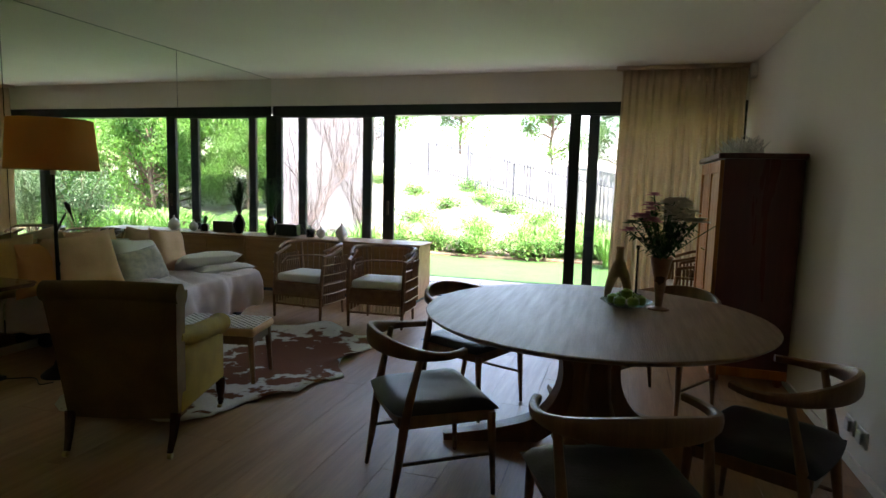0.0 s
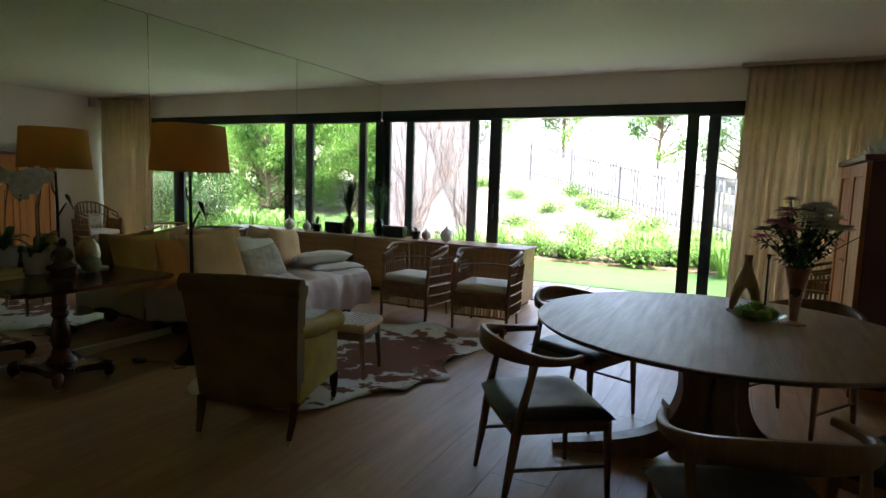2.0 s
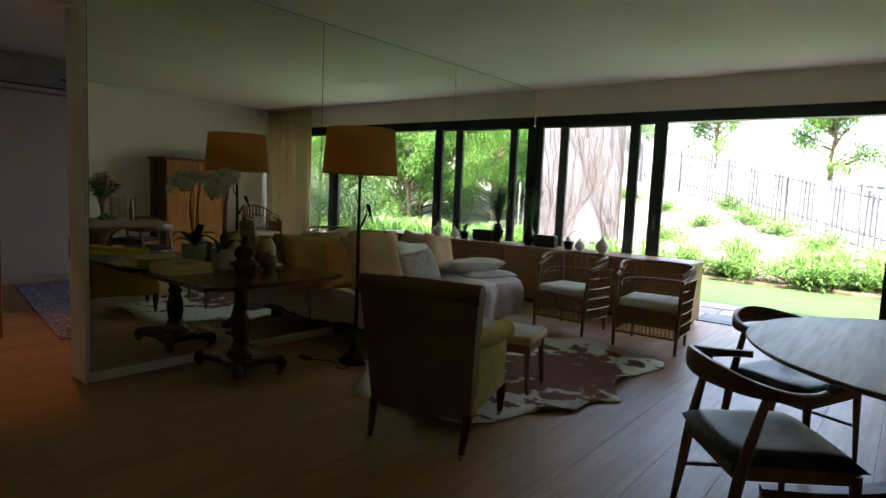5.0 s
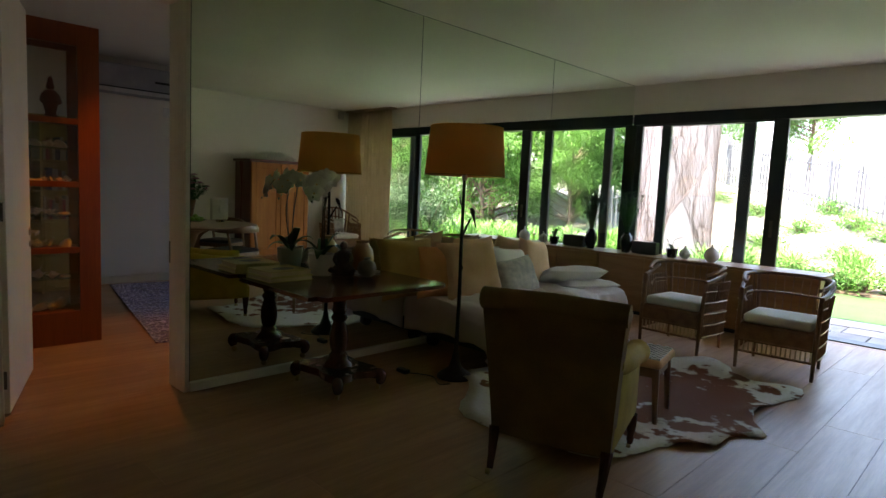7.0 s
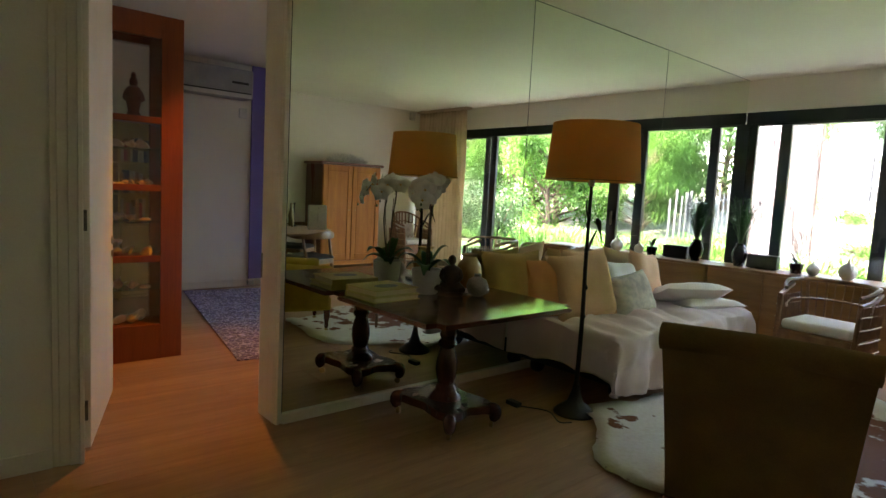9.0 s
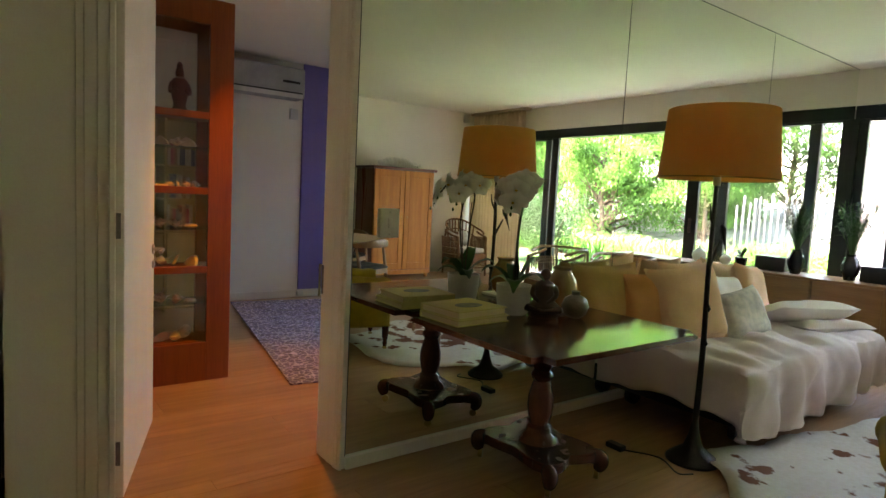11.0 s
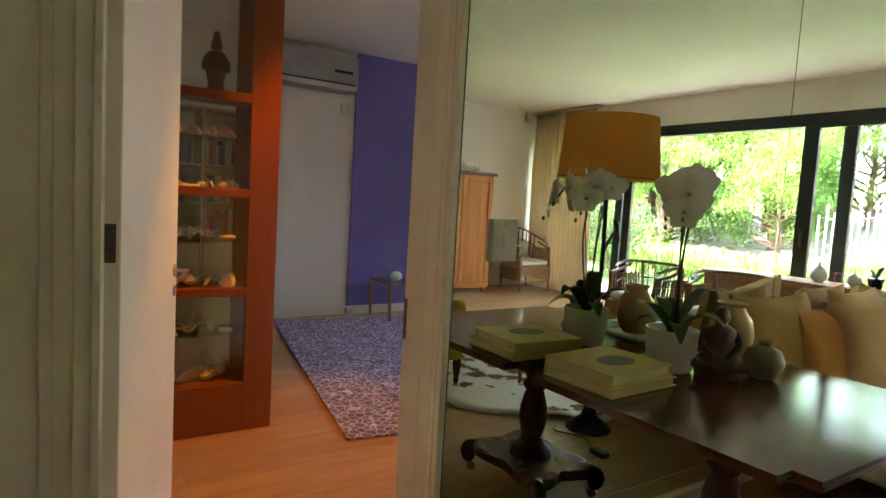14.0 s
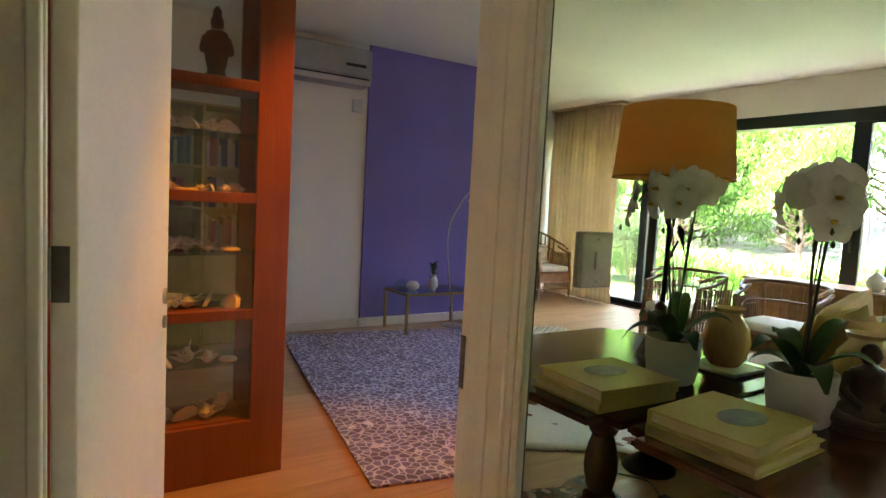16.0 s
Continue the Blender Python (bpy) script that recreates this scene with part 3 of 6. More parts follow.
# on the round table
TZ = 0.735
carving = thing("wood_carving", "pale wooden carving with a tall neck and two arched legs", "carving", (4.69, 2.26, TZ), 10)
part("neck", moved(lathe(bmesh.new(), [(0.062, 0.135), (0.060, 0.16), (0.044, 0.21), (0.026, 0.25), (0.021, 0.29), (0.026, 0.325), (0.018, 0.328)], 20), Matrix.LocRotScale((0, 0, 0), None, (1, 0.62, 1))), M["vase_wood"], carving, "", True)
for sx in (-1, 1):
    part("leg", moved(tube(bmesh.new(), curve([(sx * 0.022, 0, 0.165), (sx * 0.045, 0, 0.11), (sx * 0.060, 0, 0.05), (sx * 0.066, 0, 0.0)], 5), [0.036 - 0.0012 * k for k in range(16)], 12), Matrix.LocRotScale((0, 0, 0), None, (1, 0.8, 1))), M["vase_wood"], carving, "", True)
dish = thing("fruit_dish", "shallow clear glass dish holding green apples", "dish", (4.74, 1.95, TZ))
part("bowl", lathe(bmesh.new(), [(0.05, 0.0), (0.10, 0.012), (0.145, 0.042), (0.148, 0.044), (0.10, 0.018), (0.05, 0.006)], 32), M["shelf_glass"], dish, "", True)
for k in range(7):
    a = k * 2 * math.pi / 6
    r = 0.075 if k < 6 else 0
    x, y, z = 4.74 + r * math.cos(a), 1.95 + r * math.sin(a), TZ + (0.018 if k < 6 else 0.052)
    ap = thing("apple", "small round green apple in the glass dish", "apple", (x, y, z), k * 50, "apples in the dish")
    part("flesh", lathe(bmesh.new(), [(0.008, 0.004), (0.026, 0.002), (0.036, 0.025), (0.032, 0.048), (0.016, 0.058), (0.004, 0.053)], 14), M["apple"], ap, "", True)
    part("stalk", tube(bmesh.new(), [(0, 0, 0.052), (0.004, 0, 0.066)], 0.0018, 5), M["stem"], ap)
stick = thing("candlestick", "slim dark metal candlestick", "candlestick", (4.80, 2.36, TZ))
part("foot", lathe(bmesh.new(), [(0.045, 0), (0.045, 0.006), (0.01, 0.02)], 18), M["iron"], stick, "", True)
part("shaft", lathe(bmesh.new(), [(0.007, 0.018), (0.006, 0.3), (0.012, 0.31), (0.012, 0.33)], 10), M["iron"], stick, "", True)
vase = thing("flower_vase", "tall flared copper vase with a bouquet of mixed chrysanthemums", "vase", (4.92, 1.97, TZ))
part("vase_body", lathe(bmesh.new(), [(0.062, 0), (0.058, 0.008), (0.02, 0.02), (0.022, 0.06), (0.034, 0.17), (0.062, 0.30), (0.066, 0.305), (0.056, 0.29), (0.028, 0.15)], 26), M["vase_metal"], vase, "reddish flared metal vase", True)
rnd = random.Random(4)
bm = bmesh.new()
heads = []
for k in range(34):
    a, r = rnd.uniform(0, 6.28), 0.21 * math.sqrt(rnd.random())
    tip = Vector((r * math.cos(a), r * math.sin(a), (0.44 + 0.24 * math.cos(6.2 * r)) * rnd.uniform(0.86, 1.0)))
    tube(bm, curve([(0, 0, 0.26), tip * 0.5 + Vector((0, 0, 0.14)), tip], 3), 0.0028, 5)
    heads.append(tip)
for k in range(3):
    a = rnd.uniform(0, 6.28)
    tube(bm, curve([(0, 0, 0.28), (0.14 * math.cos(a), 0.14 * math.sin(a), 0.40), (0.27 * math.cos(a), 0.27 * math.sin(a), 0.50 - 0.05 * k)], 4), 0.0022, 5)
part("stem_bundle", bm, M["leaf"], vase)


def leaf_quad(bm, p, d, length, width, droop=0.2):
    """A pointed leaf of four faces from p along d."""
    d = Vector(d).normalized()
    s = d.cross(Vector((0, 0, 1)))
    s = s.normalized() if s.length > 1e-3 else Vector((1, 0, 0))
    up = s.cross(d)
    p = Vector(p)
    ctr = [p, p + d * length * 0.4 + up * width * 0.1, p + d * length - Vector((0, 0, droop * length))]
    a, b = bm.verts.new(ctr[1] + s * width / 2 + up * width * 0.2), bm.verts.new(ctr[1] - s * width / 2 + up * width * 0.2)
    v0, v1, v2 = (bm.verts.new(c) for c in ctr)
    bm.faces.new((v0, a, v1)), bm.faces.new((v0, v1, b)), bm.faces.new((a, v2, v1)), bm.faces.new((v1, v2, b))


def daisy(bm, p, r, rnd, layers=3, n=14):
    for q in range(layers):
        for k in range(n):
            a = 2 * math.pi * (k + 0.5 * q) / n
            el = 0.15 + 0.45 * q
            leaf_quad(bm, p, (math.cos(a), math.sin(a), el + rnd.uniform(-0.1, 0.1)), r * (1 - 0.18 * q), r * 0.34, 0.12)


leaves = bmesh.new()
for k, p in enumerate(heads):
    for q in range(24):
        leaf_quad(leaves, Vector((0, 0, 0.26)).lerp(p, rnd.uniform(0.25, 0.95)), (rnd.uniform(-1, 1), rnd.uniform(-1, 1), rnd.uniform(-0.4, 0.6)), rnd.uniform(0.03, 0.06), 0.02)
    if p.z > 0.44:
        bm = bmesh.new()
        daisy(bm, p, rnd.uniform(0.062, 0.085) if p.x > 0.02 else rnd.uniform(0.05, 0.07), rnd, 4, 16)
        part("flower_head", bm, M["fl_white"] if p.x > 0.02 else (M["fl_pink"] if k % 4 else M["leaf"]), vase, "cream chrysanthemum head" if p.x > 0.02 else "dusky pink flower head")
part("foliage", leaves, M["leaf"], vase)

# armoire with coral
arm = thing("armoire", "old two-door wooden armoire with dark sides", "wardrobe", (0, 0, 0))
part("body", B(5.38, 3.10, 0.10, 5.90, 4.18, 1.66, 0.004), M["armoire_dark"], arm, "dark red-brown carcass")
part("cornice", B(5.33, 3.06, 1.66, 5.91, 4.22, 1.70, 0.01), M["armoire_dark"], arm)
part("plinth", B(5.37, 3.09, 0.06, 5.90, 4.19, 0.13, 0.006), M["armoire"], arm)
for x in (5.42, 5.85):
    for y in (3.14, 4.14):
        part("foot", lathe(bmesh.new(), [(0.02, 0), (0.034, 0.02), (0.026, 0.065)], 12, (x, y, 0)), M["armoire"], arm, "", True)
for y0, y1 in ((3.11, 3.635), (3.645, 4.17)):
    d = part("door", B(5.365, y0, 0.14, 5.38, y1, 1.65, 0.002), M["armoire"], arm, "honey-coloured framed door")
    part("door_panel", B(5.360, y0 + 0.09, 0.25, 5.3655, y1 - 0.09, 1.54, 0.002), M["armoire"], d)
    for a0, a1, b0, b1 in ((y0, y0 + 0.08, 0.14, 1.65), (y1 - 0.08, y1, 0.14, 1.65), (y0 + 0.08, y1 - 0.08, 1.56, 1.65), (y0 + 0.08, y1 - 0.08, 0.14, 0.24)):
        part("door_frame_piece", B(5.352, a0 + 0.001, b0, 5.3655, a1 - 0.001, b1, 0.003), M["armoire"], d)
    part("knob", lathe(bmesh.new(), [(0.004, 0), (0.01, 0.012), (0.008, 0.02)], 10), M["brass"], d).matrix_local = pose(5.352, y1 - 0.05 if y0 < 3.5 else y0 + 0.05, 0.95, 0, -90, 0)
cor = bmesh.new()
rnd = random.Random(8)
for k in range(150):
    x, y = rnd.uniform(-0.12, 0.12), rnd.uniform(-0.34, 0.34)
    hgt = 0.05 + 0.12 * max(0, 1 - (y / 0.36) ** 2) * rnd.uniform(0.5, 1)
    a = rnd.uniform(0, 6.28)
    t = Vector((x + 0.05 * math.cos(a), y + 0.07 * math.sin(a), hgt))
    tube(cor, [(x, y, 0.0), (x, y, hgt * 0.5), t], [0.009, 0.007, 0.002], 5)
single("coral", cor, M["coral"], "spiky white coral piece on top of the armoire", "coral", place=(5.56, 3.62, 1.70))

# sockets on the right wall
for k, y in enumerate((1.90, 1.73)):
    so = thing("wall_socket", "white plastic wall socket plate", "socket", (WX, y, 0.21), 0, "wall sockets")
    part("plate", B(-0.012, -0.06, -0.045, 0, 0.06, 0.045, 0.004), M["plastic_white"], so)
    part("socket_face", B(-0.03, -0.03, -0.03, -0.012, 0.03, 0.03, 0.006), M["plastic_white"], so)


def cane_chair(high=False):
    c = thing("cane_chair", "rounded rattan armchair with a white seat cushion" if not high else "high-backed rattan armchair with a patterned cushion by the curtain", "chair", (0, 0, 0), 0, "rattan armchairs")
    top = 0.76
    back = 0.16 if high else 0.0
    def rim(z, grow, n=28, a0=-128):
        pts = []
        for k in range(n + 1):
            a = radians(a0 + 2 * -a0 * k / n)
            bk = max(0, math.cos(a))
            pts.append(Vector((0.29 * grow * math.copysign(abs(math.sin(a)) ** 0.8, math.sin(a)), -0.26 * grow * math.cos(a) - 0.0, z + back * bk ** 1.5 - 0.09 * max(0, -math.cos(a)))))
        return pts
    part("top_rim", tube(bmesh.new(), rim(top, 1.10), 0.016, 8), M["cane"], c, "", True)
    part("middle_rim", tube(bmesh.new(), rim(0.60, 1.03), 0.009, 6), M["cane"], c, "", True)
    part("seat_rim", tube(bmesh.new(), [Vector((0.28 * math.copysign(min(1, abs(1.25 * math.sin(a))), math.sin(a)), 0.26 * math.copysign(min(1, abs(1.25 * math.cos(a))), math.cos(a)), 0.37)) for a in (2 * math.pi * k / 32 for k in range(33))], 0.014, 6), M["cane"], c, "", True)
    for s in (-1, 1):
        part("front_leg", tube(bmesh.new(), [(s * 0.275, 0.255, 0), (s * 0.28, 0.25, 0.3), (s * 0.285, 0.20, 0.64)], [0.014, 0.02, 0.02], 8), M["cane"], c, "", True)
        part("rear_leg", tube(bmesh.new(), [(s * 0.25, -0.24, 0), (s * 0.24, -0.22, 0.35), (s * 0.255, -0.20, 0.75)], [0.013, 0.018, 0.014], 8), M["cane"], c, "", True)
        # woven side panel of upright canes with pale bindings
        for k in range(13):
            y = 0.22 - 0.036 * k
            part("side_cane", tube(bmesh.new(), [(s * 0.283, y, 0.15), (s * 0.288, y, 0.40), (s * (0.298 + 0.012 * (k > 5)), y, 0.64)], 0.0105, 5), M["cane"], c)
        for z in (0.16, 0.26, 0.36, 0.46, 0.56):
            part("binding", tube(bmesh.new(), [(s * (0.298 + 0.004), 0.24, z + 0.01), (s * 0.302, 0.0, z), (s * 0.300, -0.22, z)], 0.0055, 5), M["cane_wrap"], c)
        part("arm", band(bmesh.new(), curve([(s * 0.287, 0.22, 0.645), (s * 0.312, 0.06, 0.675), (s * 0.318, -0.08, 0.72)], 6), 0.03, 0.035), M["cane"], c, "", True)
    for k in range(11):
        a = radians(-62 + 124 * k / 10)
        p = Vector((0.29 * math.sin(a), -0.26 * math.cos(a), 0))
        part("back_cane", tube(bmesh.new(), [p * 0.96 + Vector((0, 0, 0.37)), p * 1.02 + Vector((0, 0, 0.58)), p * 1.10 + Vector((0, 0, top - 0.01 + back * max(0, math.cos(a)) ** 1.5))], 0.0055 if not high else 0.012, 5), M["cane"], c)
    for k in range(16):
        x = -0.255 + 0.034 * k
        part("apron_cane", tube(bmesh.new(), [(x, 0.262, 0.15), (x, 0.262, 0.23)], 0.006, 5), M["cane_wrap"], c)
    for z in (0.145, 0.24):
        part("front_bar", tube(bmesh.new(), [(-0.27, 0.258, z), (0.27, 0.258, z)], 0.011, 6), M["cane"], c)
    part("front_panel", B(-0.262, 0.25, 0.24, 0.262, 0.262, 0.37, 0.003), M["cane"], c)
    part("seat_deck", B(-0.265, -0.22, 0.365, 0.265, 0.25, 0.38, 0.005), M["cane"], c)
    part("cushion", B(-0.25, -0.2, 0.382, 0.25, 0.255, 0.462, 0.03, seg=4), M["linen"], c, "plump white seat cushion", True)
    if high:
        cu = part("back_cushion", moved(pillow(0.40, 0.26, 0.10, 5), pose(0, -0.17, 0.60, 14)), M["c_grey"], c, "patterned back cushion", True)
    return c


cc = cane_chair()
cc.matrix_world = pose(1.56, 3.95, 0, 0, 0, 176)
copy_thing(cc, pose(2.41, 3.90, 0, 0, 0, 184))
c3 = cane_chair(True)
c3.matrix_world = pose(5.45, 4.93, 0, 0, 0, 92)

# sideboard under the window
sb = thing("sideboard", "long low wooden sideboard with plain doors", "sideboard", (0, 0, 0))
part("body", B(MX + 0.01, 4.90, 0.05, 2.44, 5.34, 0.675, 0.003), M["sideboard"], sb)
part("top", B(MX + 0.006, 4.875, 0.675, 2.46, 5.36, 0.70, 0.004), M["sideboard"], sb, "pale wood top")
part("plinth", B(MX + 0.03, 4.95, 0, 2.40, 5.30, 0.05), M["frame"], sb)
for k in range(4):
    part("door", B(0.112 + 0.581 * k, 4.884, 0.06, 0.112 + 0.581 * k + 0.574, 4.90, 0.668, 0.003), M["sideboard"], sb)
SZ = 0.70


def gourd(name, label, x, y, k):
    single(name, lathe(bmesh.new(), [(0.03 * k, 0), (0.062 * k, 0.03 * k), (0.075 * k, 0.07 * k), (0.06 * k, 0.115 * k), (0.03 * k, 0.14 * k), (0.012 * k, 0.155 * k), (0.009 * k, 0.185 * k), (0.003 * k, 0.187 * k)], 24), M["pot"], label, "vase", place=(x, y, SZ), smooth=True)


gourd("gourd_vase", "white pear-shaped ceramic vase on the sideboard", 1.06, 5.10, 0.82)
gourd("gourd_vase", "larger white pear-shaped ceramic vase on the sideboard", 1.36, 5.08, 1.08)
rf = bmesh.new()
rnd = random.Random(3)
for k in range(8):
    leaf_quad(rf, (0, 0, 0.10), (rnd.uniform(-1, 1), rnd.uniform(-1, 1), rnd.uniform(-0.2, 0.5)), 0.05, 0.035)
tube(rf, curve([(0, 0, 0), (0.01, 0, 0.06), (0, 0, 0.10)], 3), 0.003, 5)
single("red_flower", rf, M["fl_pink"], "small red flower between the white vases", "flower", place=(1.22, 5.1, SZ))
spk = thing("black_box", "low black boxy speaker on the sideboard", "speaker", (0.58, 5.12, SZ))
part("case", B(-0.15, -0.05, 0.006, 0.15, 0.05, 0.15, 0.006), M["plastic_black"], spk)
part("face", B(-0.142, -0.054, 0.012, 0.142, -0.05, 0.144, 0.002), M["plastic_black"], spk)
part("foot_strip", B(-0.12, -0.03, 0, 0.12, 0.03, 0.006), M["plastic_black"], spk)


def strap(bm, base, yaw, length, width, rise, fall, n=7):
    """A broad arching leaf."""
    prev = None
    c, s = math.cos(yaw), math.sin(yaw)
    for i in range(n + 1):
        t = i / n
        r, z = length * (t - 0.12 * t * t), rise * math.sin(math.pi * 0.55 * t) - fall * t * t
        w = width * (math.sin(math.pi * min(0.98, 0.12 + 0.88 * t)) ** 0.7)
        ctr = Vector(base) + Vector((c * r, s * r, z))
        sd = Vector((-s, c, 0)) * w / 2
        row = [bm.verts.new(ctr + sd + Vector((0, 0, 0.16 * w))), bm.verts.new(ctr), bm.verts.new(ctr - sd + Vector((0, 0, 0.16 * w)))]
        if prev:
            bm.faces.new((prev[0], prev[1], row[1], row[0])), bm.faces.new((prev[1], prev[2], row[2], row[1]))
        prev = row


def papyrus(x, y):
    v = thing("papyrus_vase", "dark bulbous vase of spiky papyrus stems beside the mirror", "vase", (x, y, SZ))
    part("vase_body", lathe(bmesh.new(), [(0.045, 0), (0.05, 0.02), (0.075, 0.09), (0.08, 0.14), (0.06, 0.20), (0.04, 0.225), (0.045, 0.245), (0.04, 0.24)], 22), M["black_pot"], v, "", True)
    bm, lf = bmesh.new(), bmesh.new()
    rnd = random.Random(11)
    for k in range(46):
        a, lean = rnd.uniform(0, 6.28), rnd.uniform(0.03, 0.17)
        strap(lf, (0, 0, 0.2), a, lean * rnd.uniform(0.5, 1.1), 0.02, rnd.uniform(0.25, 0.5), 0.02, 6)
        tip = Vector((lean * math.cos(a), lean * math.sin(a), rnd.uniform(0.45, 0.74)))
        tube(bm, curve([(0, 0, 0.2), (tip.x * 0.35, tip.y * 0.35, tip.z * 0.65), tip], 4), 0.003, 4)
        for q in range(7):
            b = rnd.uniform(0, 6.28)
            leaf_quad(lf, tip * rnd.uniform(0.8, 1.0), (math.cos(b), math.sin(b), rnd.uniform(-0.2, 1.2)), rnd.uniform(0.05, 0.13), 0.014, 0.2)
    part("stem_bundle", bm, M["leaf"], v)
    part("spiky_foliage", lf, M["leaf"], v)
papyrus(0.34, 5.10)
op = thing("small_orchid_pot", "small black pot with a broad-leaved plant", "plant", (0.90, 5.12, SZ))
part("pot", lathe(bmesh.new(), [(0.05, 0), (0.065, 0.09), (0.068, 0.10), (0.058, 0.095)], 18), M["black_pot"], op, "", True)
bm = bmesh.new()


for yaw, ln, ri in ((0.3, 0.10, 0.10), (2.4, 0.14, 0.07), (3.6, 0.11, 0.14), (5.2, 0.12, 0.05)):
    strap(bm, (0, 0, 0.09), yaw, ln, 0.05, ri, 0.03)
tube(bm, curve([(0, 0, 0.09), (0.02, 0, 0.2), (0.12, 0, 0.24)], 4), 0.003, 5)
part("leaves", bm, M["leaf"], op, "", True)

# armchair in mustard velvet, back to the room
ac = thing("armchair", "mustard velvet armchair with a brown back and castors", "armchair", (2.20, 1.0, 0), 17)
bm = bmesh.new()
n = 12
prev = None
for j in range(17):
    t = j / 16
    z = 0.19 + 0.67 * t
    w = 0.285 + 0.045 * t ** 1.3
    yb = -0.30 - 0.10 * t
    th = 0.10 if t < 0.9 else 0.13
    ring = [bm.verts.new((x, y, z)) for x, y in ((-w, yb), (-w * 0.5, yb - 0.012), (0, yb - 0.018), (w * 0.5, yb - 0.012), (w, yb), (w, yb + th), (w * 0.5, yb + th + 0.02), (0, yb + th + 0.03), (-w * 0.5, yb + th + 0.02), (-w, yb + th))]
    if prev:
        for k in range(10):
            bm.faces.new((prev[k], prev[(k + 1) % 10], ring[(k + 1) % 10], ring[k]))
    else:
        bm.faces.new(ring[::-1])
    prev = ring
bm.faces.new(prev)
bmesh.ops.bevel(bm, geom=[e for e in bm.edges if e.calc_face_angle(0) > 1.0], offset=0.012, segments=2, affect="EDGES")
part("backrest", bm, M["olive_back"], ac, "brown cloth back with rolled top", True)
part("back_roll", tube(bmesh.new(), [(-0.335, -0.365, 0.855), (0, -0.375, 0.865), (0.335, -0.365, 0.855)], 0.052, 16), M["olive_back"], ac, "", True)
part("seat_base", B(-0.275, -0.30, 0.19, 0.275, 0.36, 0.32, 0.02, seg=3), M["mustard_velvet"], ac, "", True)
part("seat_cushion", B(-0.225, -0.20, 0.32, 0.225, 0.38, 0.46, 0.045, seg=4), M["mustard_velvet"], ac, "", True)
for s in (-1, 1):
    part("arm_panel", B(s * 0.23, -0.28, 0.20, s * 0.29, 0.34, 0.54, 0.02, seg=3), M["mustard_velvet"], ac, "", True)
    bm = bmesh.new()
    tube(bm, curve([(s * 0.27, -0.30, 0.62), (s * 0.275, -0.05, 0.575), (s * 0.275, 0.2, 0.555), (s * 0.275, 0.34, 0.545)], 5), [0.045] * 3 + [0.055] * 9 + [0.062, 0.066, 0.064, 0.058], 18)
    part("arm_roll", bm, M["mustard_velvet"], ac, "rounded velvet arm", True)
    part("rear_leg", tube(bmesh.new(), [(s * 0.26, -0.36, 0.03), (s * 0.265, -0.33, 0.10), (s * 0.27, -0.30, 0.22)], [0.016, 0.02, 0.028], 8), M["mahogany_z"], ac, "", True)
    part("front_leg", lathe(bmesh.new(), [(0.014, 0.035), (0.02, 0.06), (0.016, 0.08), (0.026, 0.12), (0.03, 0.2)], 12, (s * 0.27, 0.32, 0)), M["mahogany_z"], ac, "", True)
    for y in (-0.365, 0.32):
        part("castor", lathe(bmesh.new(), [(0.006, -0.012), (0.017, -0.01), (0.017, 0.01), (0.006, 0.012)], 14), M["brass"], ac, "", True).matrix_local = pose(s * 0.265, y, 0.0175, 0, 90, 0)

# stool with woven top
st = thing("stool", "wooden stool with a woven cream seat", "stool", (1.98, 1.92, 0), 12)
for sx in (-1, 1):
    for sy in (-1, 1):
        part("leg", tube(bmesh.new(), [(sx * 0.295, sy * 0.165, 0), (sx * 0.275, sy * 0.155, 0.34)], [0.014, 0.024], 6), M["walnut"], st, "", True)
for sx in (-1, 1):
    part("end_rail", B(sx * 0.265, -0.15, 0.285, sx * 0.285, 0.15, 0.345, 0.003), M["walnut"], st)
for sy in (-1, 1):
    part("side_rail", B(-0.27, sy * 0.145, 0.285, 0.27, sy * 0.165, 0.345, 0.003), M["walnut"], st)
part("seat_pad", B(-0.315, -0.195, 0.345, 0.315, 0.195, 0.405, 0.025, seg=3), M["c_beige"], st, "", True)
for k in range(24):
    x = -0.30 + 0.6 * (k + 0.5) / 24
    bm = bmesh.new()
    for q in range(16):
        y = -0.18 + 0.36 * (q + 0.5) / 16
        dz = 0.006 if (k + q) % 2 else 0.0
        box(bm, x - 0.011, y - 0.0105, 0.400, x + 0.011, y + 0.0105, 0.408 + dz)
    part("weave_strip", bm, M["linen"], st)

